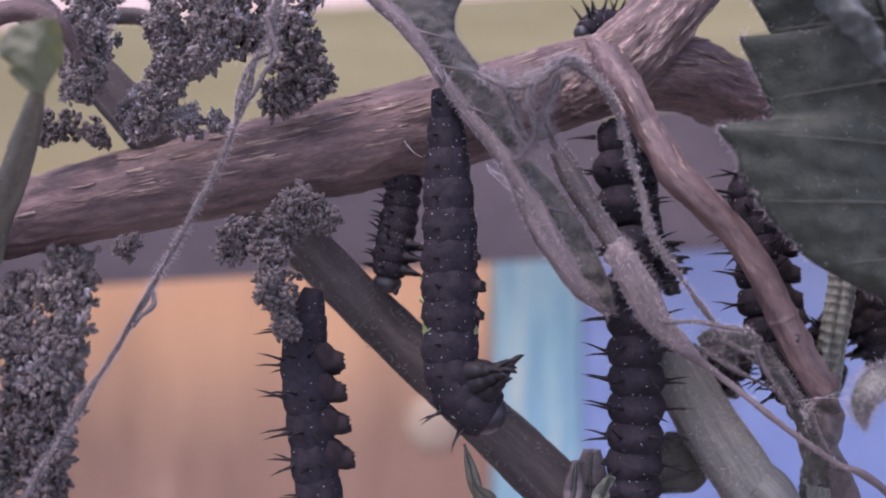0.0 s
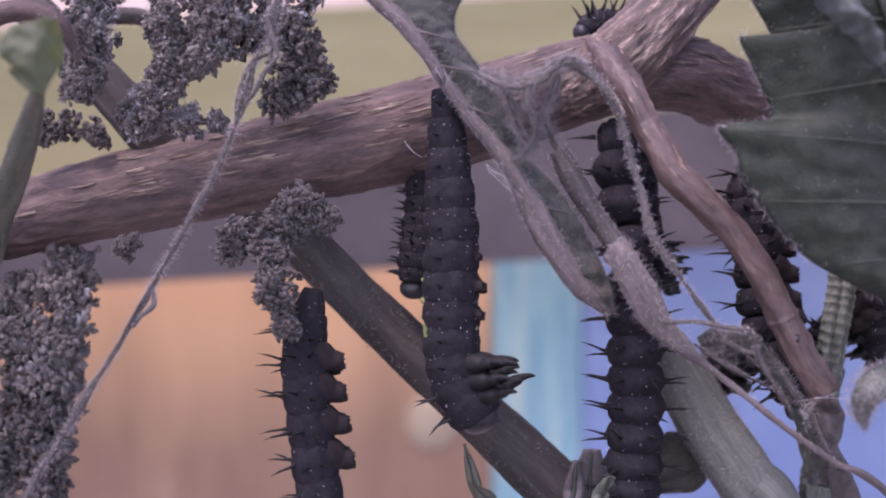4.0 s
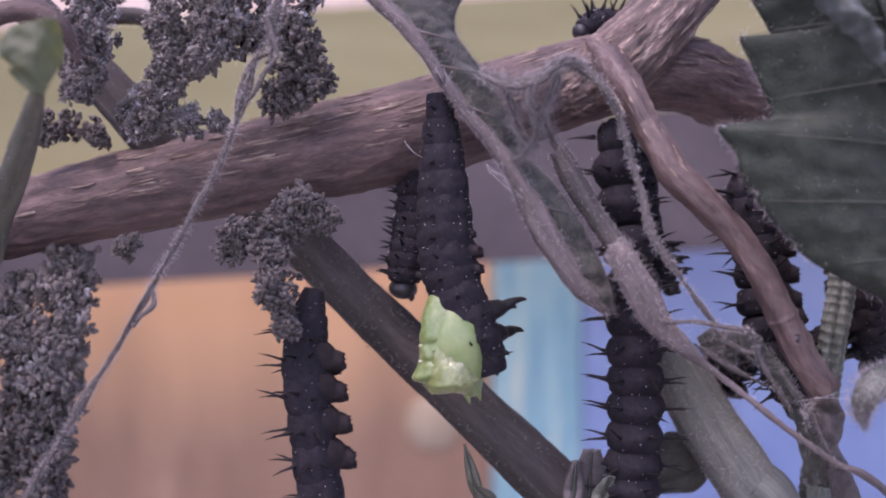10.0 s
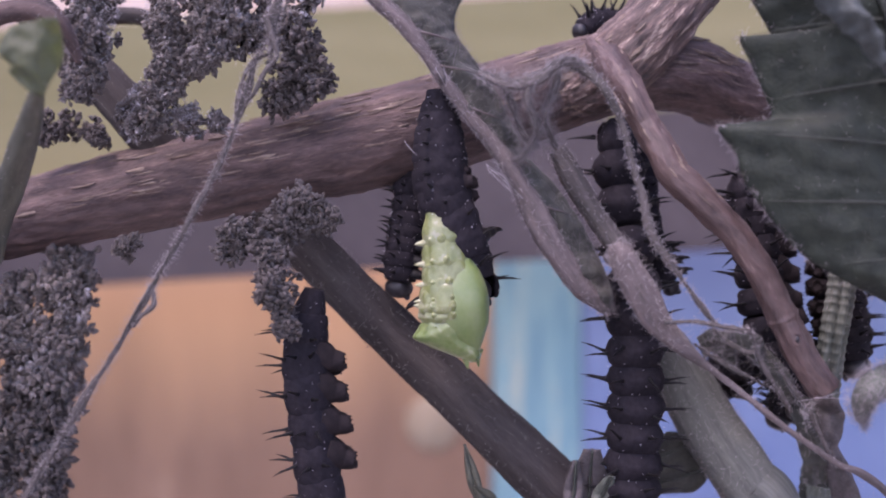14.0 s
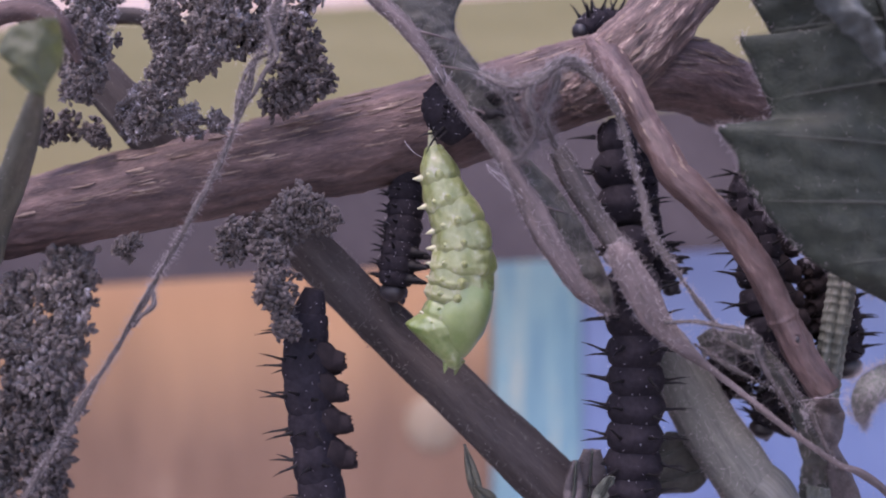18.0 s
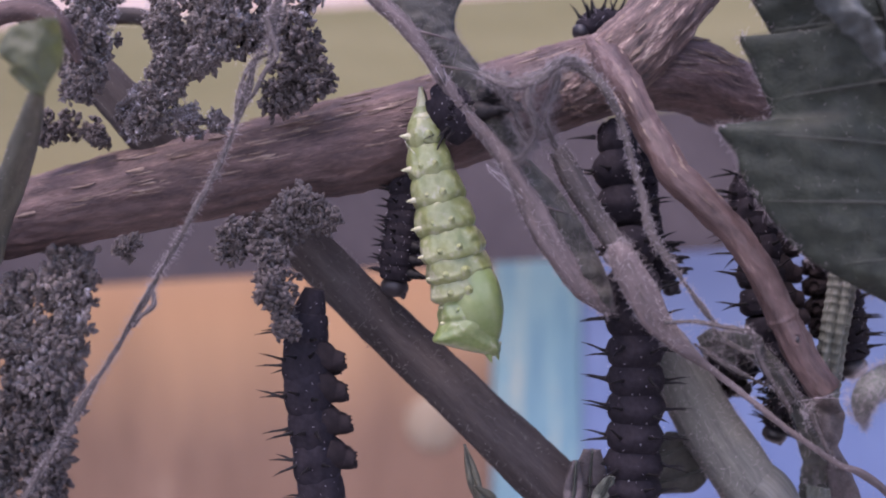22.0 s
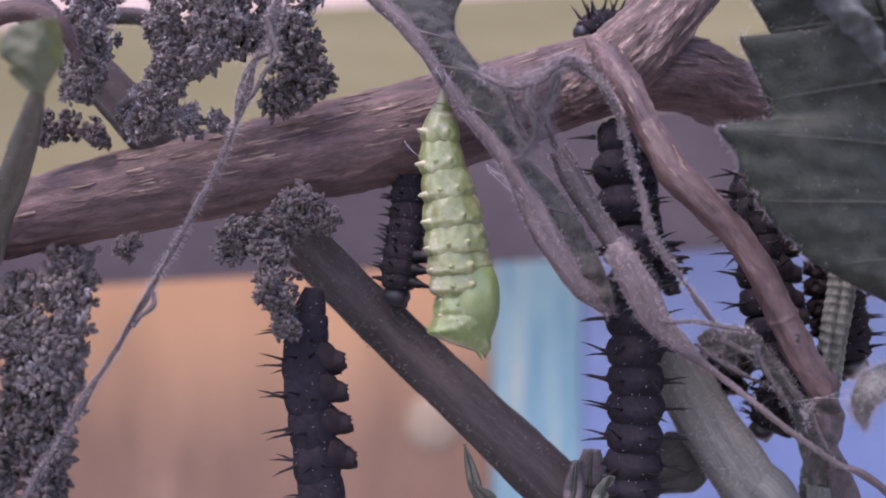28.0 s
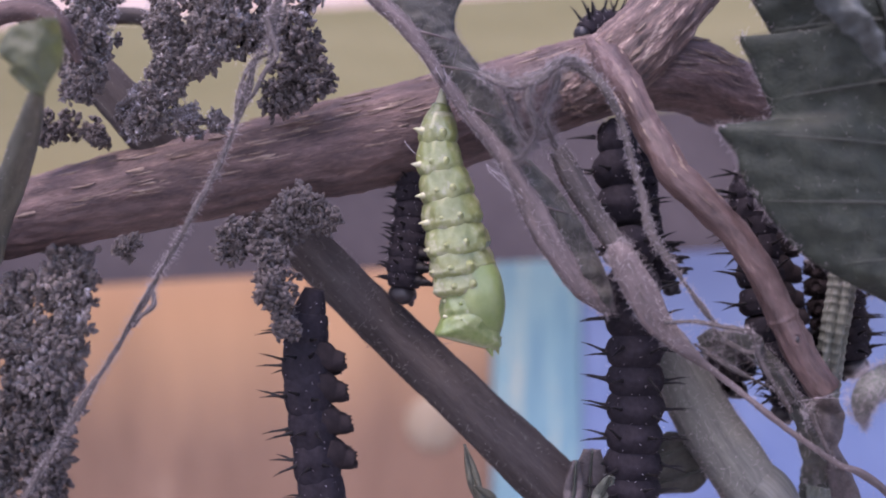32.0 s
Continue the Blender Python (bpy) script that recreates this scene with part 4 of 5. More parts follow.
def head_geo(r):
    """A two-lobed shiny head capsule; z points forward, x to the crown."""
    bm = bmesh.new()
    bmesh.ops.create_uvsphere(bm, u_segments=24, v_segments=16, radius=r)
    for w in bm.verts:
        w.co.z *= 0.82
        w.co.x *= 1.08
        crease = math.exp(-(w.co.y / (0.16 * r)) ** 2)
        if w.co.x > 0 or w.co.z > 0:
            w.co *= 1 - 0.12 * crease
        w.co *= 1 + 0.03 * noise.noise(w.co * 2)
    bm.verts.index_update()
    g = Geo().add([tuple(w.co) for w in bm.verts], [tuple(w.index for w in q.verts) for q in bm.faces])
    bm.free()
    jaw = tube([(-r * 0.55, 0, r * 0.35, 0.45), (-r * 0.75, 0, r * 0.6, 0.4), (-r * 0.8, 0, r * 0.85, 0.15)], 8, 8, 0.02)
    g.add(jaw.v, jaw.f)
    return g


SPINE_MESH = {}


def spine_mesh(le):
    key = round(le, 1)
    if key not in SPINE_MESH:
        SPINE_MESH[key] = raw_mesh("spine", spine_geo(key), SPINE)
    return SPINE_MESH[key]


LEG_MESH = raw_mesh("leg", leg_geo(2.5), SPINE)
PROLEG_MESH = raw_mesh("proleg", proleg_geo(), PROLEG)
RING_MESH = {}


def put(name, me, parent, m):
    ob = new(name, me)
    ob.parent = parent
    ob.matrix_basis = m
    return ob


def turn_z(deg, r, z=0.0, tilt=0.0):
    """A pose on a segment's skin at an angle round the body, with x pointing out."""
    return Matrix.Rotation(radians(deg), 4, "Z") @ Matrix.Translation((r * MM, 0, z * MM)) @ Matrix.Rotation(radians(tilt), 4, "Y")


def segment(parent, r, h, index, spine, spines, legs=0, prolegs=False, shell=None, neck=0.80, taper=0.0):
    """A body segment with its spines, legs and white dots."""
    key = (round(r, 2), round(h, 2), index % 3, shell, neck, taper)
    if key not in RING_MESH:
        a, w = shell or (0.0, 2 * math.pi)
        RING_MESH[key] = (raw_mesh("segment", ring_geo(r, h, a, w, 28, 0.06, index % 3, neck, taper), BLACK),
                          raw_mesh("white_dotting", speckle_geo(r * (1 - taper * 0.4), h * (1 - taper * 0.6), index % 3 + 5, a, w), DOT))
    ob = put("segment", RING_MESH[key][0], parent, Matrix())
    tagged(put("white_dotting", RING_MESH[key][1], ob, Matrix()), kind="stuff")
    for a in spines:
        put("spine", spine_mesh(spine * rng.uniform(0.85, 1.1)), ob, turn_z(a + rng.normal(0, 4), r * 0.96, rng.normal(0, 0.12) * h, rng.normal(0, 9)))
    if legs:
        for a in (186, 203, 226) if shell else (168, 192):
            put("leg", LEG_MESH, ob, turn_z(a, r * 0.86, 0, -8 + rng.normal(0, 6)) @ Matrix.Scale(rng.uniform(1.5, 2.0) if shell else 1.0, 4))
    if prolegs:
        for a in (180, 204) if shell else (162, 198):
            put("proleg", PROLEG_MESH, ob, turn_z(a, r * 0.86, 0, rng.normal(0, 4)) @ Matrix.Scale(float(prolegs), 4))
    return ob


def chain_pose(ctrl, f, dorsal, roll=0.0):
    """The pose at the fraction f of a body's midline (millimetres): z runs towards the head, x to the back."""
    p = np.array(ctrl, float)
    p0 = spline_at(p, f)
    t = Vector((spline_at(p, min(1, f + 0.02)) - spline_at(p, max(0, f - 0.02))).tolist()).normalized()
    x = Vector(dorsal)
    x = (x - t * x.dot(t)).normalized()
    y = t.cross(x)
    m = Matrix((x, y, t)).transposed().to_4x4()
    m.translation = Vector(p0.tolist()) * MM
    return m @ Matrix.Rotation(radians(roll), 4, "Z")


def spline_at(p, f):
    q = np.vstack([2 * p[0] - p[1], p, 2 * p[-1] - p[-2]])
    s = f * (len(p) - 1 - 1e-6)
    i = int(s)
    u = s - i
    a, b, c, d = q[i:i + 4]
    return 0.5 * (2 * b + (c - a) * u + (2 * a - 5 * b + 4 * c - d) * u * u + (3 * b - a - 3 * c + d) * u ** 3)


ALLROUND = (18, -18, 55, -55, 95, -95)


def caterpillar(label, ctrl, r, dorsal, segs=11, spine=2.6, spines=ALLROUND, prolegs=(3, 4, 5, 6, 10), head=True, roll=0.0, foot=1.0, neck=0.80):
    """A hanging black caterpillar, tail first along its midline."""
    th = thing("caterpillar", ctrl[0], label, "caterpillar", "hanging caterpillars")
    inv = Matrix.Translation(-th.location)
    fine = spline(ctrl, 100)
    length = np.linalg.norm(np.diff(fine, axis=0), axis=1).sum()
    h = length / (segs + 0.6) / 2 * 1.22
    for k in range(segs):
        f = (k + 0.5) / (segs + 0.8)
        rr = r * (0.88 if k == 0 else 0.95 if k == 1 else 0.9 if k == segs - 1 else 1.0)
        ob = segment(th, rr, h, k, spine, spines if k else spines[:2], legs=k >= segs - 3, prolegs=foot if (k == 0 and 10 in prolegs) or (k - 1) in prolegs else 0, neck=neck, taper=0.45 if k == 0 else 0.0)
        ob.matrix_basis = inv @ chain_pose(ctrl, f, dorsal, roll)
    if head:
        hd = put("head", raw_mesh("head", head_geo(r * 0.7), HEADBLACK), th, inv @ chain_pose(ctrl, 1.0, dorsal, roll))
        tagged(hd, "shiny black two-lobed head")
    return th


LEFTWARD, FRONT = (-1, 0, 0), (0, -1, 0)
cat_left = caterpillar("black spiny caterpillar hanging head down with brownish prolegs", [(-14.33, 3, 244.81), (-15.13, 3, 240.18), (-14.89, 2, 234.74), (-14.16, 2, 228.61), (-13.24, 2, 222.48), (-11.89, 2, 215.74), (-10.05, 2, 209), (-7.6, 2, 204.09)], 2.55, (-0.96, -0.28, 0), prolegs=(1, 2, 3, 4), foot=1.05, neck=0.86, spine=3.2)
cat_right = caterpillar("black spiny caterpillar hanging straight with white dots", [(19.73, 8, 264.48), (19.97, 7, 257.06), (20.94, 5, 248.18), (21.15, 4, 240.73), (21.28, 4, 234.51), (21.15, 4, 228.29), (20.78, 4, 222.69), (20.59, 2, 218.19)], 3.2, (-0.12, -1, 0), segs=13, spine=2.9, spines=(76, 97, -76, -97, 30, -30), neck=0.64)
cat_far = caterpillar("black spiny caterpillar hanging behind the brown twig", [(34.8, 8.5, 259.3), (34.75, 8, 254.6), (35.24, 7, 249.43), (35.74, 6, 242.49), (37.95, 6, 236.8), (40.16, 6, 232.38)], 2.75, (-0.98, -0.2, 0), segs=11, spine=2.9)
cat_back = caterpillar("small black caterpillar hanging behind the chrysalis", [(-2.55, 11, 263.49), (-2.75, 11, 258.58), (-3.06, 10, 253.32), (-3.61, 9, 249.42), (-4, 9, 245.68)], 2.2, (-0.9, 0.4, 0), segs=10, spine=1.5, prolegs=())
cat_edge = caterpillar("black caterpillar with brown prolegs behind the ribbed stem", [(47.21, 12, 257.32), (46.68, 12, 251.38), (46.42, 12, 246.11), (47.21, 12, 240.84), (47.87, 12, 236.22)], 2.5, (0.97, 0.2, 0), segs=10, spine=2.4)
cat_mid = caterpillar("black caterpillar with a brownish hind end behind the dried leaf", [(24.3, 13, 262.35), (23.8, 12, 257.32), (24.09, 11, 252.68), (24.83, 10, 248.77), (26.07, 9, 245.42)], 1.35, (-0.95, -0.3, 0), segs=9, spine=0.9, prolegs=())
cat_top = caterpillar("black spiny caterpillar lying on top of the branch", [(25.49, 20, 275.7), (22.54, 18, 276.87), (19.79, 15, 277), (17.78, 14, 276.41), (16.33, 13, 275.16)], 1.5, (0, -0.2, 1), segs=8, spine=2.2, spines=(22, -22), prolegs=())
cat_low = caterpillar("black caterpillar curled among withered flowers", [(30.57, 16, 232.44), (32.18, 15, 235.93), (33.5, 14, 237.7), (34.83, 14, 236.69), (34.74, 15, 233.24)], 2.0, (0, -0.5, 0.8), segs=7, spine=1.8)
cat_foot = caterpillar("black caterpillar hanging low behind the stems", [(42.52, 14, 236.69), (41.52, 14, 233.35), (40.85, 14, 230.68), (40.18, 14, 228)], 2.0, (-0.9, -0.3, 0), segs=7, spine=2.0)

# ---- the moulting caterpillar and the chrysalis inside it ----
SKIN_R = 3.1
moult = thing("caterpillar", (0.18, 0, 266.66), "black caterpillar skin that splits and slides off a chrysalis", "caterpillar", "hanging caterpillars")
SHELL = (radians(165), radians(215))
skin = []
for k in range(12):
    rr = SKIN_R * (0.48, 0.66, 0.78, 0.87, 0.94, 0.97, 0.98, 0.98, 0.98, 0.97, 0.97, 0.97)[k]
    skin.append(segment(moult, rr, 1.95, k, 1.6 if k < 10 else 2.8, (-66,) if k < 10 else (-4, -30), legs=k in (9, 10, 11), prolegs={5: 0.35, 6: 0.6, 7: 0.5}.get(k, 0), shell=SHELL))
skin_head = tagged(put("head", raw_mesh("head", head_geo(2.1), HEADBLACK), moult, Matrix()), "shiny black head capsule")

pupa = thing("chrysalis", (0.18, 0, 267.26), "fresh lime-green chrysalis with spined segments hanging from silk", "chrysalis")


def lathe(prof, n=36, sx=1.0, sy=1.0, dx=0.0, ridge=0.0, waves=0, lumps=0.0, seed=0):
    """A body turned round z from (z, radius) pairs, oval, gently uneven."""
    z, r = spline(prof, 26).T
    v, f = [], []
    for i in range(len(z)):
        for j in range(n):
            a = 2 * math.pi * j / n
            q = max(0.02, r[i]) * (1 + ridge * math.cos(waves * math.pi * (z[i] - z[0]) / (z[-1] - z[0])) * max(0, math.cos(a - 0.5)) ** 1)
            q *= 1 + lumps * (0.6 * noise.noise(Vector((math.cos(a) * 1.7 + seed, math.sin(a) * 1.7, z[i] * 0.45))) + 0.4 * noise.noise(Vector((math.cos(a) * 4 + seed, math.sin(a) * 4, z[i] * 0.9))))
            v.append((q * math.cos(a) * sx + dx, q * math.sin(a) * sy, z[i]))
    for i in range(len(z) - 1):
        for j in range(n):
            k = (j + 1) % n
            f.append((i * n + j, i * n + k, (i + 1) * n + k, (i + 1) * n + j))
    f += [tuple(range(n))[::-1], tuple((len(z) - 1) * n + j for j in range(n))]
    return Geo().add(v, f)


def thorn(base, tip, r):
    b, t = np.array(base, float), np.array(tip, float)
    return tube([(*b, r), (*(b * 0.6 + t * 0.4), r * 0.5), (*(b * 0.2 + t * 0.8 + (0, 0, -0.03)), r * 0.22), (*t, 0.02)], 8, 10, 0.0)


pupa_parts = []
cremaster = put("cremaster", raw_mesh("cremaster", lathe([(-1.7, 0.2), (-1.0, 0.36), (0.2, 0.66), (1.0, 0.95), (1.6, 1.4), (2.0, 1.3)], 20), PALE), pupa, Matrix())
tagged(cremaster, "pale tapering tail stalk")
pupa_parts.append((cremaster, 0.050, 0.0))
SEGS = [(0.155, 1.15, 2.10, 2.05), (0.283, 2.0, 2.50, 1.78), (0.397, 2.38, 2.90, 1.72), (0.507, 2.75, 3.22, 1.66), (0.612, 3.05, 3.42, 1.62), (0.703, 3.28, 3.52, 1.25), (0.775, 3.22, 3.42, 1.25)]
for k, (f, r0, r1, h) in enumerate(SEGS):
    g = lathe([(-h * 1.12, r0 * 0.72), (-h, r0 * 0.90), (-h * 0.82, r0 * 0.99), (-h * 0.45, r0 * 0.55 + r1 * 0.45), (-h * 0.1, r0 * 0.2 + r1 * 0.8), (h * 0.3, r1 * 1.0), (h * 0.52, r1 * 1.025), (h * 0.74, r1 * 1.0), (h * 0.92, r1 * 0.955), (h * 1.08, r1 * 0.89)],
              56, 1.0, 0.86 if k < 5 else 0.80, 0.0, lumps=0.14, seed=k * 3.3)
    ob = put("abdomen_segment", raw_mesh("abdomen_segment", g, PUPA), pupa, Matrix())
    for a in (-10, 34):
        put("thorn", raw_mesh("thorn", thorn((r1 * 0.80, 0, h * 0.42), (r1 + (0.85, 0.95, 0.88, 0.85, 0.7, 0.4, 0.28)[k] * (1.0 if a < 0 else 0.5), 0, h * 0.36), 0.68), PALE), ob, Matrix.Rotation(radians(a), 4, "Z"))
    for a, le in ((-50, 0.14), (-92, 0.05)):
        put("tubercle", raw_mesh("tubercle", thorn((r1 * 0.66, 0, h * 0.42), (r1 * 0.95 + le, 0, h * 0.30), 1.15), PUPA), ob, Matrix.Rotation(radians(a), 4, "Z"))
    pupa_parts.append((ob, f, 0.0))
put("dark_edge", raw_mesh("dark_edge", tube([(-0.30, -0.22, -1.3, 0.07), (-0.55, -0.40, 0.1, 0.09), (-0.85, -0.62, 1.2, 0.11), (-1.0, -0.8, 1.7, 0.12)], 8, 16, 0.02), BLACK), cremaster, Matrix())


def oval_body(rows, n=48, grooves=(), power=2.3, groove_side=0.0, lumps=0.03, seed=0.0):
    """A body along z from rows of (z, back, belly, half thickness): x runs from belly to back."""
    q = spline(rows, 90)
    v, f = [], []
    for z, b, w, h in q:
        c, a = (b + w) / 2, max(0.05, (b - w) / 2)
        for k in range(n):
            u = 2 * math.pi * k / n
            cx, sy = math.cos(u), math.sin(u)
            x = math.copysign(abs(cx) ** (2 / power), cx)
            y = math.copysign(abs(sy) ** (2 / power), sy)
            g = 1 + lumps * (0.6 * noise.noise(Vector((x * 1.6 + seed, y * 1.6, z * 0.5))) + 0.4 * noise.noise(Vector((x * 4 + seed, y * 4, z * 1.1))))
            for zg in grooves:
                if c + a * x > groove_side:
                    g -= 0.055 * math.exp(-((z - zg) / 0.26) ** 2)
            v.append((c + a * x * g, max(0.05, h) * y * g, z))
    for i in range(len(q) - 1):
        for k in range(n):
            m = (k + 1) % n
            f.append((i * n + k, i * n + m, (i + 1) * n + m, (i + 1) * n + k))
    f += [tuple(range(n))[::-1], tuple((len(q) - 1) * n + k for k in range(n))]
    return Geo().add(v, f)


BODY = [(-5.6, 1.1, -1.3, 1.1), (-4.6, 1.7, -1.9, 1.6), (-3.4, 2.2, -2.3, 2.0), (-1.8, 2.6, -2.6, 2.3), (-0.4, 2.9, -2.8, 2.45), (1.0, 3.2, -2.95, 2.5), (2.0, 3.6, -2.95, 2.45), (2.7, 4.15, -2.9, 2.3),
        (3.1, 3.95, -2.85, 2.15), (3.6, 3.0, -2.8, 2.0), (4.2, 1.7, -2.75, 1.8), (4.8, 0.4, -2.75, 1.5), (5.3, -0.8, -2.7, 1.1), (5.7, -1.6, -2.4, 0.6)]
WINGS = [(-6.0, -0.7, -1.2, 0.3), (-5.0, -0.1, -1.85, 0.95), (-4.0, 0.5, -2.5, 1.65), (-2.8, 1.0, -3.25, 2.3), (-1.2, 1.6, -3.8, 2.85), (0.6, 2.0, -4.0, 3.0), (2.2, 1.9, -3.85, 2.8), (3.4, 1.3, -3.5, 2.4), (4.4, 0.2, -3.15, 1.85), (5.3, -0.8, -2.75, 1.1)]
thorax = put("thorax", raw_mesh("thorax", oval_body(BODY, 64, grooves=(-0.6, 1.2), groove_side=-0.8, lumps=0.12, seed=4.0), THORAX), pupa, Matrix())
wing = put("wing_case", raw_mesh("wing_case", oval_body(WINGS, 56, lumps=0.03, seed=9.0), WING), pupa, Matrix())
tagged(wing, "smooth darker green wing case")
for y, x in ((-0.75, -1.3), (0.9, -2.5)):
    put("horn", raw_mesh("horn", thorn((x + 0.15, y * 0.6, 4.6), (x - 0.1, y, 6.4), 0.85), WING), thorax, Matrix())
for z, x in ((-0.4, 2.9), (1.2, 3.2)):
    for a in (-14, 30):
        put("thorn", raw_mesh("thorn", thorn((x * 0.86, 0, z), (x + 0.25, 0, z - 0.05), 0.6), PALE), thorax, Matrix.Rotation(radians(a), 4, "Z"))
for z, a in ((0.1, -56), (1.7, -52), (3.0, -40)):
    put("tubercle", raw_mesh("tubercle", thorn((1.9, 0, z), (3.0 if z < 3 else 2.75, 0, z), 0.8), THORAX), thorax, Matrix.Rotation(radians(a), 4, "Z"))
pupa_parts.append((thorax, 0.855, 1.0))
pupa_parts.append((wing, 0.815, 1.0))

# midlines of the shed skin, tail to head, by the second
SKIN_LINES = [
    (0.0, [(0.18, 0, 266.36), (0.48, 0, 258.51), (0.72, 0, 250.66), (0.78, 0, 242.82), (1.33, 0, 235.57), (5.19, 0, 232.07)]),
    (1.5, [(0.18, 0, 266.36), (0.54, 0, 258.51), (0.78, 0, 250.66), (0.85, 0, 242.82), (1.33, 0, 235.88), (4.71, 0, 231.83)]),
    (3.0, [(0.18, 0, 266.36), (0.6, 0, 258.51), (0.91, 0, 250.66), (0.85, 0, 242.82), (1.33, 0, 236.3), (4.1, 0, 231.83)]),
    (6.0, [(0.18, 0, 266.36), (0.54, 0, 258.51), (0.91, 0, 250.66), (0.91, 0, 242.82), (1.69, 0, 236.78), (3.98, 0, 232.07)]),
    (6.6, [(0.18, 0, 266.36), (0.54, 0, 258.51), (0.91, 0, 250.66), (1.03, 0, 242.82), (1.87, 0, 237.08), (4.1, 0, 232.44)]),
    (7.0, [(0.12, 0, 266.36), (0.48, 0, 258.51), (0.97, 0, 250.66), (1.33, 0, 243), (2.54, 0, 237.38), (4.41, 0, 233.04)]),
    (7.4, [(0.12, 0, 266.36), (0.48, 0, 258.51), (1.03, 0, 250.66), (1.45, 0, 243.12), (2.78, 0, 237.69), (4.47, 0, 233.46)]),
    (8.0, [(0.12, 0, 266.24), (0.28, 0, 258.41), (0.63, 0, 250.46), (1.15, 0, 243.42), (2.52, 0, 237.89), (3.89, 0, 233.75)]),
    (9.0, [(0.06, 0, 266.24), (0.12, 0, 258.39), (0.31, 0, 250.79), (0.79, 0, 244.21), (2.18, 0, 238.72), (3.21, 0, 233.77)]),
    (10.0, [(-0.36, 0, 265.75), (-0.04, 0, 258.95), (0.22, 0, 252.46), (0.85, 0, 247.17), (2.86, 0, 241.27), (4.15, 0, 236.46)]),
    (11.5, [(-0.6, 0, 265.27), (-0.32, 0, 260), (-0.15, 0, 254.85), (0.37, 0, 249.7), (2.29, 0, 243.35), (3.42, 0, 238.08)]),
    (13.0, [(-0.48, 0, 265.39), (-0.36, 0, 261.55), (-0.18, 0, 257.05), (0.43, 0, 252.24), (2.06, 0, 246.53), (2.67, 0, 240.81)]),
    (14.0, [(-0.42, 0, 265.51), (-0.42, 0, 262.46), (-0.3, 0, 258.86), (0.25, 0, 254.95), (2.06, 0, 249.54), (3.39, 0, 243.83)]),
    (15.2, [(-0.36, 0, 265.75), (0.24, 0, 264.24), (0.85, 0, 262.43), (1.87, 0, 260.32), (2.9, 0, 257.91), (3.26, 0, 255.49)]),
    (16.5, [(0.18, 1, 266.24), (0.43, 1, 265.81), (0.79, 1, 265.39), (0.91, 1, 264.96), (1.16, 1, 264.54), (1.28, 1, 264.17)]),
    (20.4, [(0.3, 1, 266.12), (0.61, 1, 265.69), (0.91, 1, 265.27), (1.28, 1, 264.96), (1.64, 1, 264.6), (1.89, 1, 264.23)]),
    (21.3, [(0.61, 1, 266.24), (0.85, 1, 265.75), (1.09, 1, 265.39), (1.34, 1, 265.08), (1.58, 1, 264.84), (1.76, 1, 264.54)]),
    (22.3, [(0.97, -0.4, 266.19), (1.21, -0.4, 265.58), (1.44, -0.4, 265.1), (1.69, -0.4, 264.75), (1.92, -0.4, 264.44), (2.17, -0.4, 264.14)]),
    (23.0, [(1.68, -0.8, 266.38), (2.28, -0.8, 265.9), (2.88, -0.8, 265.41), (3.48, -0.8, 265.05), (3.95, -0.8, 264.7), (4.44, -0.8, 264.46)]),
    (23.4, [(0.36, -0.8, 266.85), (1.44, -0.8, 266.5), (2.64, -0.8, 266.03), (3.84, -0.8, 265.65), (5.04, -0.8, 265.41), (6.24, -0.8, 265.18)]),
    (32.0, [(0.36, -0.8, 266.85), (1.44, -0.8, 266.5), (2.64, -0.8, 266.03), (3.84, -0.8, 265.65), (5.04, -0.8, 265.41), (6.24, -0.8, 265.18)])]
# height of the split's upper end, in millimetres, by the second
SPLIT = [(0, 190), (6.5, 232), (7.0, 236), (7.6, 239.6), (8.0, 241), (10.0, 245), (11.5, 249), (13.0, 252.5), (14.0, 255), (16.5, 261), (32, 261)]
# turn of the chrysalis about its own length, in degrees, by the second
TWIST = [(0, 0), (21.2, 0), (22.0, -12), (23.2, -12), (23.3, 56), (23.6, 60), (23.7, 5), (24.0, -20), (28.0, -22), (32.0, -16)]
# how far the forebody is still drawn up into the rings behind it, in millimetres, by the second
SLIP = [(0, 0), (6.3, 0), (7.0, 3.7), (12.0, 3.7), (13.0, 2.5), (14.0, 1.6), (16.5, 0), (32, 0)]
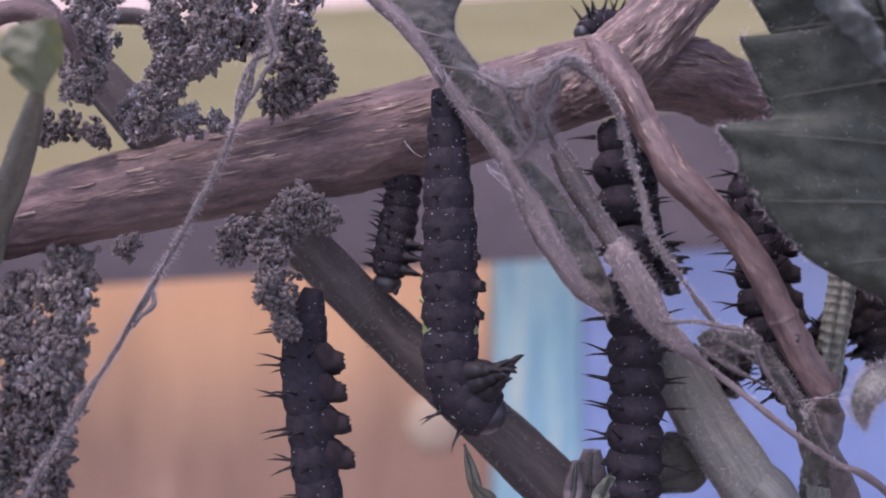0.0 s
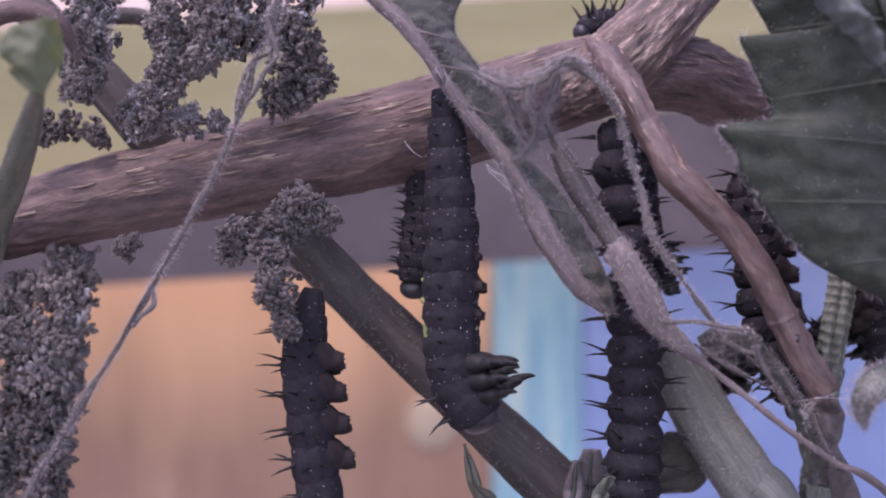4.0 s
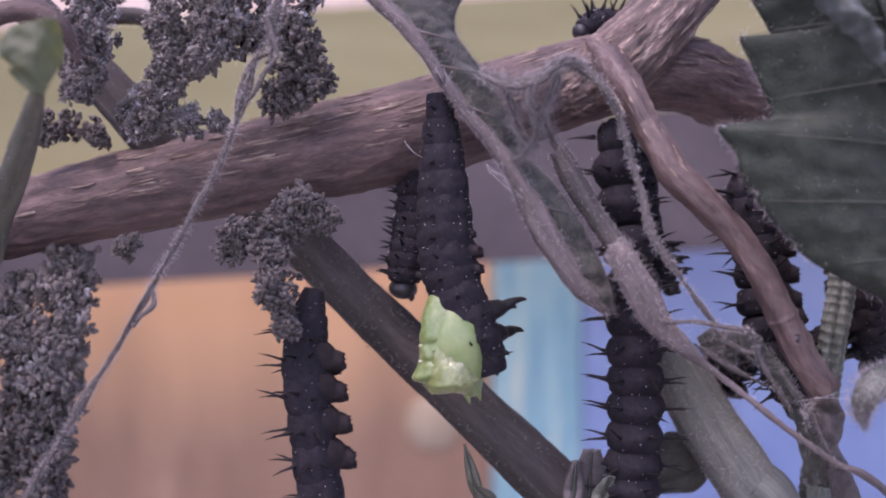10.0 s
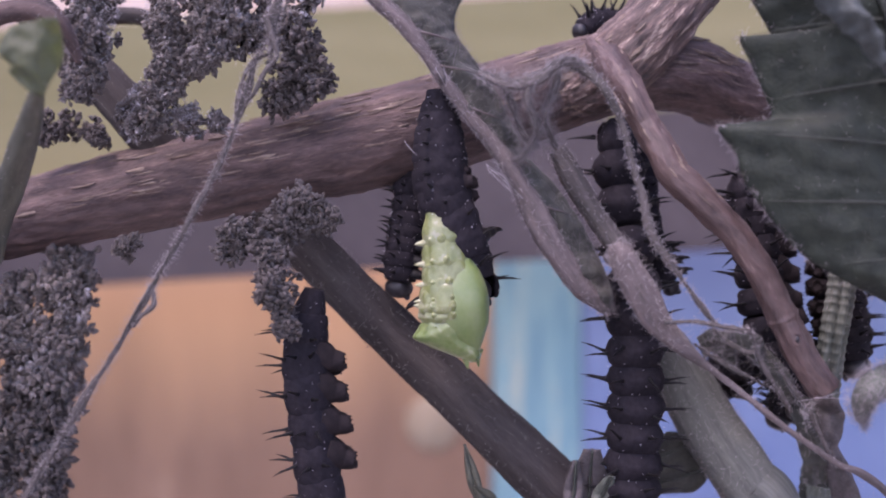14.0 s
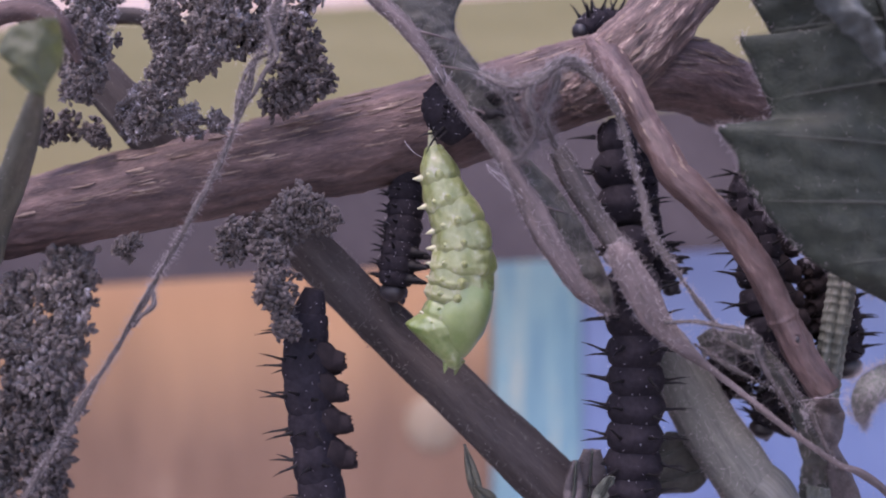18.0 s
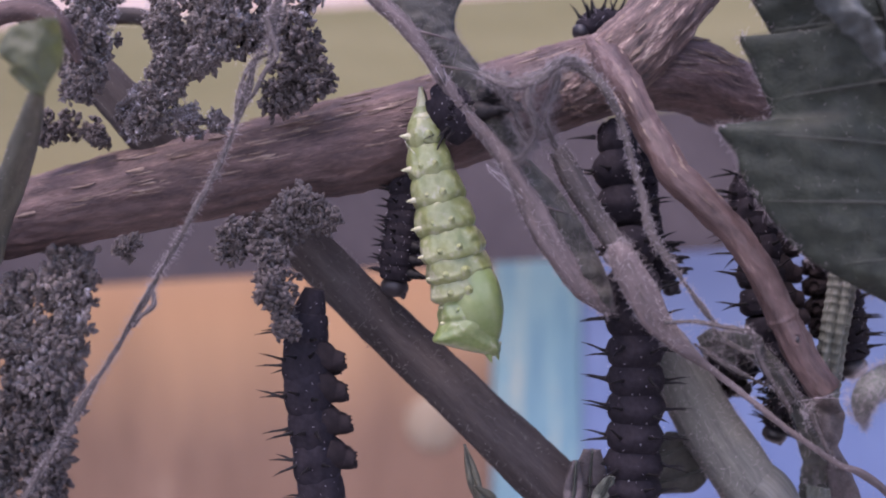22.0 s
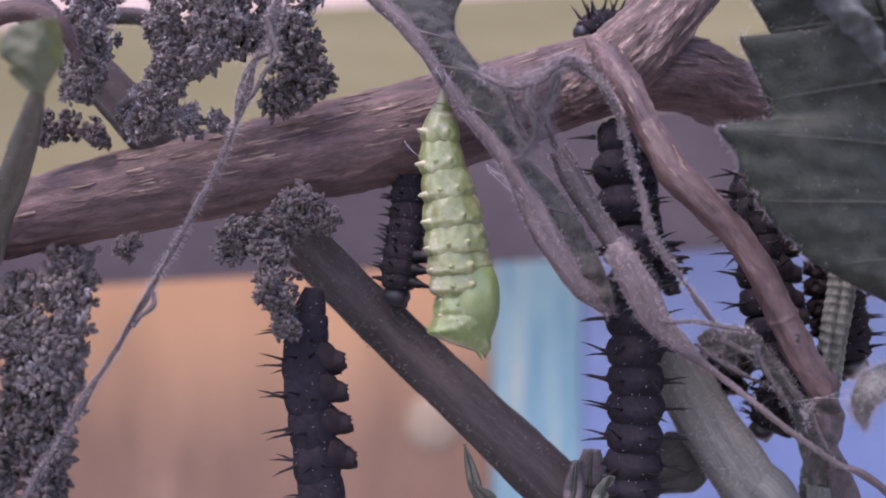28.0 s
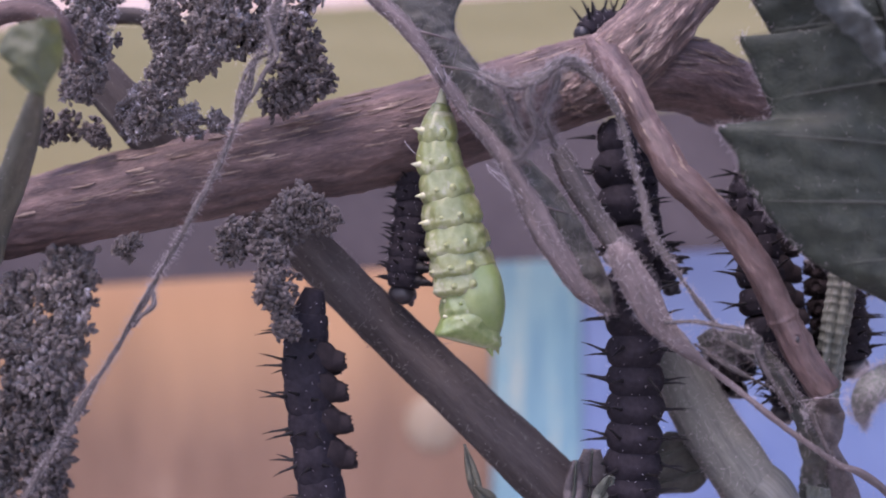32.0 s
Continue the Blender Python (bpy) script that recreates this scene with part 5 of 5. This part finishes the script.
# midlines of the chrysalis, tail to head, by the second
PUPA_LINES = [
    (0.0, [(0.36, 0, 263.22), (0.6, 0, 256.7), (0.78, 0, 250.06), (0.78, 0, 243.72), (0.97, 0, 237.38)]),
    (3.0, [(0.36, 0, 263.22), (0.66, 0, 256.7), (0.85, 0, 250.06), (0.85, 0, 243.72), (1.03, 0, 237.38)]),
    (6.3, [(0.42, 0, 262.43), (0.72, 0, 255.79), (0.91, 0, 249.46), (0.97, 0, 242.82), (1.33, 0, 236.66)]),
    (7.0, [(1.15, 0, 237.99), (1.33, 0, 236.78), (1.57, 0, 234.97), (1.75, 0, 234.55), (1.93, 0, 233.89)]),
    (7.6, [(0.12, 0, 239.5), (-0.24, 0, 237.63), (-0.54, 0, 235.7), (-0.78, 0, 234.85), (-1.21, 0, 234.13)]),
    (8.0, [(-0.6, 0, 240.52), (-0.84, 0, 237.99), (-1.21, 0, 235.82), (-1.57, 0, 235.09), (-1.99, 0, 234.37)]),
    (9.0, [(0.12, 0, 242.82), (-0.07, 0, 240.1), (-0.43, 0, 237.39), (-0.73, 0, 236.66), (-1.03, 0, 235.58)]),
    (10.0, [(-0.24, 0, 244.63), (0.06, 0, 240.89), (0.84, 0, 237.39), (0.97, 0, 236.54), (1.15, 0, 235.39)]),
    (11.0, [(-1.15, 0, 247.04), (-0.72, 0, 241.91), (0.06, 0, 237.99), (0.18, 0, 237.08), (0.3, 0, 235.88)]),
    (12.0, [(-0.78, 0, 249.76), (-0.6, 0, 244.93), (0.12, 0, 240.71), (0.12, 0, 239.92), (0.18, 0, 238.71)]),
    (13.0, [(-0.78, 0, 252.17), (-0.18, 0, 248.37), (0.3, 0, 243.54), (0.42, 0, 241.91), (0.66, 0, 239.2)]),
    (14.0, [(-1.15, 0, 254.77), (0.06, 0, 250.18), (0.78, 0, 245.65), (0.91, 0, 244.03), (1.15, 0, 238.83)]),
    (16.5, [(-0.6, 0, 260.32), (0.6, 0, 255.37), (2.05, 0, 250.48), (1.33, 0, 245.41), (-0.97, 0, 240.04)]),
    (17.0, [(-1.27, 0, 261.17), (0.72, 0, 256.1), (1.81, 0, 251.09), (0.36, 0, 245.65), (-2.96, 0, 240.4)]),
    (17.5, [(-1.51, 0, 261.35), (0.18, 0, 256.28), (1.99, 0, 251.09), (1.69, 0, 245.65), (-0.36, 0, 239.68)]),
    (18.0, [(-1.27, 0, 262.01), (-0.06, 0, 256.76), (1.99, 0, 251.39), (1.75, 0, 245.84), (-0.36, 0, 239.68)]),
    (18.5, [(-0.72, 0, 262.43), (0.48, 0, 257.06), (1.99, 0, 251.75), (1.21, 0, 245.96), (-1.57, 0, 239.92)]),
    (19.0, [(-1.15, 0, 262.43), (0.6, 0, 257.06), (1.93, 0, 251.81), (0.85, 0, 246.14), (-2.54, 0, 240.16)]),
    (19.5, [(-0.72, 0, 262.55), (0.18, 0, 256.94), (1.57, 0, 251.45), (1.69, 0, 245.77), (0.06, 0, 239.56)]),
    (20.0, [(-0.6, 0, 262.55), (0.24, 0, 256.94), (1.51, 0, 251.33), (1.81, 0, 245.65), (1.09, 0, 239.5)]),
    (20.5, [(-0.6, 0, 262.8), (1.03, 0, 257.36), (1.99, 0, 251.87), (0.78, 0, 245.96), (-2.35, 0, 239.92)]),
    (21.0, [(-1.21, 0, 262.68), (0.6, 0, 257.24), (1.99, 0, 251.63), (1.21, 0, 245.77), (-1.45, 0, 239.68)]),
    (21.5, [(-2.78, 0, 266.24), (-1.27, 0, 259.84), (0.66, 0, 253.08), (2.66, 0, 246.44), (3.98, 0, 239.8)]),
    (22.0, [(-2.35, 0, 266.96), (-1.63, 0, 260.44), (0.06, 0, 253.68), (1.87, 0, 246.74), (3.26, 0, 239.8)]),
    (22.3, [(-1.93, 0, 267.38), (-1.63, 0, 260.8), (0.18, 0, 253.98), (1.69, 0, 247.04), (2.29, 0, 238.59)]),
    (22.4, [(-1.63, 0, 267.08), (-1.33, 0, 260.62), (0.36, 0, 253.92), (1.81, 0, 247.04), (2.9, 0, 238.23)]),
    (22.5, [(-1.45, 0, 267.08), (-2.96, 0, 261.83), (-1.15, 0, 254.59), (1.69, 0, 247.65), (5.07, 0, 239.92)]),
    (22.6, [(-0.54, 0, 267.69), (-4.35, 0, 264.24), (-2.78, 0, 258.51), (2.9, 0, 251.39), (8.51, 0, 241.13)]),
    (22.7, [(-0.24, 0, 267.08), (-0.85, 0, 260.62), (-1.93, 0, 253.8), (-3.26, 0, 247.34), (-4.77, 0, 240.7)]),
    (22.8, [(-0.6, 0, 267.08), (-2.17, 0, 260.44), (-4.35, 0, 254.29), (-6.58, 0, 248.25), (-9.3, 0, 241.91)]),
    (22.9, [(0, 0, 267.56), (0.24, 0, 260.8), (0.36, 0, 253.98), (0.72, 0, 247.53), (0.97, 0, 240.7)]),
    (23.0, [(-0.54, 0, 267.08), (-0.97, 0, 260.62), (-1.33, 0, 253.98), (-1.57, 0, 247.34), (-2.54, 0, 240.4)]),
    (23.2, [(-0.36, 0, 267.08), (-1.33, 0, 261.05), (-3.56, 0, 254.89), (-5.67, 0, 248.37), (-8.69, 0, 241.31)]),
    (23.3, [(-0.54, 0, 266.96), (-1.15, 0, 260.44), (-1.75, 0, 253.68), (-2.35, 0, 247.04), (-2.96, 0, 240.1)]),
    (23.4, [(-0.97, 0, 266.66), (-1.57, 0, 260.32), (-0.12, 0, 253.68), (1.45, 0, 247.04), (2.66, 0, 240.4)]),
    (23.55, [(-0.24, 0, 266.96), (-0.54, 0, 260.62), (0.48, 0, 253.8), (1.69, 0, 247.16), (2.9, 0, 240.52)]),
    (23.7, [(0, 0, 266.66), (0.36, 0, 260.44), (0.18, 0, 253.68), (-0.36, 0, 247.04), (-1.63, 0, 239.92)]),
    (24.0, [(0.12, 0, 267.08), (0.18, 0, 260.62), (0, 0, 253.98), (-0.24, 0, 247.34), (-0.85, 0, 240.4)]),
    (24.5, [(0.18, 0, 267.08), (0.54, 0, 260.62), (0.36, 0, 253.98), (0.06, 0, 247.34), (-0.48, 0, 240.4)]),
    (25.0, [(-0.06, 0, 267.08), (-0.3, 0, 260.8), (0.85, 0, 254.16), (1.87, 0, 247.34), (2.78, 0, 240.22)]),
    (25.5, [(0.18, 0, 267.08), (0.3, 0, 260.8), (1.15, 0, 254.16), (1.87, 0, 247.34), (2.66, 0, 240.4)]),
    (27.5, [(0.12, 0, 267.14), (0.18, 0, 260.8), (0.85, 0, 254.16), (1.45, 0, 247.34), (1.81, 0, 240.28)]),
    (28.0, [(0.06, 0, 267.14), (-0.24, 0, 260.8), (0.91, 0, 254.16), (1.87, 0, 247.34), (2.41, 0, 240.1)]),
    (30.0, [(0.06, 0, 267.14), (-0.3, 0, 260.8), (1.09, 0, 254.16), (2.17, 0, 247.34), (3.14, 0, 240.28)]),
    (32.0, [(0, 0, 267.14), (-0.48, 0, 260.8), (0.85, 0, 254.16), (2.17, 0, 247.34), (3.38, 0, 240.52)])]


def steps_between(rows):
    """Adds halfway rows where a piece turns far."""
    out = []
    for (t0, a), (t1, b) in zip(rows, rows[1:]):
        out.append((t0, a))
        if a.to_quaternion().rotation_difference(b.to_quaternion()).angle > 1.2:
            out.append(((t0 + t1) / 2, a.lerp(b, 0.5)))
    return out + rows[-1:]


def motions():
    """What moves: the shed skin, the chrysalis and the restless caterpillars."""
    base = Matrix.Translation(-Vector(moult.location))
    for k, ob in enumerate(skin):
        rows = []
        for t, line in SKIN_LINES:
            m = chain_pose(line, (k + 0.4) / 12.4, LEFTWARD)
            apex = np.interp(t, [a for a, b in SPLIT], [b for a, b in SPLIT])
            gap = min(1.0, max(0.0, (apex + 0.3 - m.translation.z / MM) / (11.0 if t < 13.5 else 9.0))) if t > 6.5 else 0.0
            turn = -math.degrees(math.acos(1 - 2 * gap))
            if t >= 16.0:
                gap, turn = 0.0, -40
            m.translation.y += 0.0036 * max(0.0, gap - 0.5)
            crumple = min(1.0, max(0.0, (t - 14.0) / 2.5))
            shake = np.random.default_rng(k + 50).normal(0, 1, 3) * crumple
            rows.append((t, base @ m @ pose(0, 0, 0, 16 * shake[0], 16 * shake[1], turn + 20 * shake[2])))
        walk(ob, steps_between(rows))
    walk(skin_head, [(t, base @ Matrix.Translation((0, 0.0014 * float(np.interp(t, (6.5, 9.0, 14.5, 16.5), (0, 1, 1, 0))), 0)) @ chain_pose(line, float(np.interp(t, (6.0, 9.0), (0.99, 0.95))), LEFTWARD)) for t, line in SKIN_LINES])
    home = Matrix.Translation(moult.location)
    walk(moult, [(0.0, home), (23.4, home), (23.55, home @ pose(0.0005, -0.001, 0.0006, 0, 3, 5)), (23.7, home @ pose(0.001, -0.002, 0.002, 0, 6, 12)),
                 (23.8, home @ pose(0.002, -0.003, -0.05, 10, 20, 20)), (24.0, home @ pose(0.003, -0.004, -0.25, 40, 60, 40)), (32.0, home @ pose(0.003, -0.004, -0.25, 40, 60, 40))])
    base = Matrix.Translation(-Vector(pupa.location))
    lines = [t for t, line in SKIN_LINES]
    for ob, f, slides in pupa_parts:
        ringed = 0.25 < f < 0.8
        rows = []
        for t, line in PUPA_LINES:
            m = chain_pose(line, f, LEFTWARD)
            apex = np.interp(t, [a for a, b in SPLIT], [b for a, b in SPLIT])
            out = min(1.0, max(0.0, (apex + 0.5 - m.translation.z / MM) / 4.5)) if t < 12.5 else 1.0
            if out < 1:
                out = out ** 1.3
                cover = np.array([[np.interp(t, lines, [SKIN_LINES[q][1][k][c] for q in range(len(lines))]) for c in range(3)] for k in range(6)])
                path = spline(cover, 60)
                near = path[np.abs(path[:, 2] - m.translation.z / MM).argmin()]
                m.translation = m.translation.lerp(Vector((near[0] * MM, 0.0016, m.translation.z)), 1 - out)
            m.translation.y += 0.0008 * out * float(np.interp(t, (6.5, 7.5, 8.5, 9.5, 11.0, 14.0, 15.0, 16.0), (0, 1, 0.6, -0.6, -1.7, -1.9, -1.9, 0)))
            rows.append((t, base @ m @ pose(0, 0, 0, 0, 0, 90 * (1 - out) + ringed * 95 * float(np.interp(t, (6.3, 7.0, 11.0, 13.2), (0, 1, 1, 0))) + out * float(np.interp(t, [a for a, b in TWIST], [b for a, b in TWIST]))) @ pose(0, 0, -slides * MM * float(np.interp(t, [a for a, b in SLIP], [b for a, b in SLIP])))))
        walk(ob, rows)

    def sway(ob, rows):
        home = ob.matrix_basis.copy()
        walk(ob, [(t, home @ pose(x * MM, y * MM, z * MM, rx, ry, rz)) for t, x, y, z, rx, ry, rz in rows])
    sway(cat_back, [(0, -1.4, 0, 0.4, 0, 3, 0), (1.5, -0.6, 0, 0, 0, 1, 0), (3.5, 0.4, 0, -0.2, 0, -1, 0), (6, 0.2, 0, 0, 0, 0, 0), (8, -0.2, 0, -0.4, 0, 0, 0), (12, -0.5, 0, 0, 0, 1, 0), (16.5, -1.1, 0, -0.4, 0, 1, 0), (18.5, -1.3, 0, -0.6, 0, 1, 0), (20.5, -0.6, 0, 0, 0, 0, 0), (22, -1.2, 0, 0, 0, 1, 0), (25, -1.2, 0, -0.4, 0, 1, 0), (28, -1.0, 0, -1.0, 0, 1, 0), (32, -0.6, 0, -0.8, 0, 0, 0)])
    sway(cat_left, [(0, 0, 0, 0, 0, 0, 0), (8, 0.05, 0, 0, 0, -0.2, 0), (16, 0.1, 0, 0, 0, -0.5, 0), (24, 0.1, 0, 0, 0, -0.4, 0), (32, 0.1, 0, 0, 0, -0.5, 0)])
    sway(cat_right, [(0, 0, 0, 0, 0, 0, 0), (10, 0, 0, 0, 0, 0.15, 0), (20, 0, 0, 0, 0, 0.1, 0), (32, 0, 0, 0, 0, 0.2, 0)])
    sway(cat_far, [(0, 0.2, 0, 0, 0, 0, 0), (6, 0, 0, 0, 0, 0, 0), (12, 0, 0, 0, 0, 0, 4), (20, 0.3, 0, 0, 0, 0, 4), (32, 0.3, 0, 0, 0, 0, 2)])
    sway(cat_edge, [(0, 3.2, 0, 0, 0, 0, 0), (9, 3.0, 0, 0, 0, 0, 0), (12, 0.6, 0, 0, 0, 0, 0), (14, 0.2, 0, 0, 0, 0, 0), (18, -0.8, 0, 0, 0, 0, 0), (24, 0, 0, 0, 0, 0, 0), (32, 0, 0, 0, 0, 0, 0)])
    sway(cat_top, [(0, 0, 0, 0.1, 0, 0, 0), (16, -0.2, 0, 0, 0, 2, 0), (32, 0, 0, 0, 0, 0, 0)])
    sway(cat_low, [(0, -0.4, 0, 0, 0, 0, 0), (4, 0.6, 0, 0.8, 0, 4, 0), (8, 0, 0, 0, 0, 0, 0), (14, 0.8, 0, 0.4, 0, 6, 0), (20, 0.8, 0, 0, 0, 0, 0), (26, 0.4, 0, 0.2, 0, -4, 0), (32, 0.2, 0, 0, 0, 0, 0)])
    sway(cat_foot, [(0, 3, 0, 5, 0, 0, 0), (8, 2.5, 0, 4, 0, 4, 0), (14, 0, 0, 1.5, 0, 4, 0), (17, -1.8, 0, 0.6, 0, 6, 0), (22, -0.5, 0, 0, 0, 3, 0), (28, -1.8, 0, 0.3, 0, 5, 0), (32, 0, 0, 2.5, 0, 0, 0)])


motions()
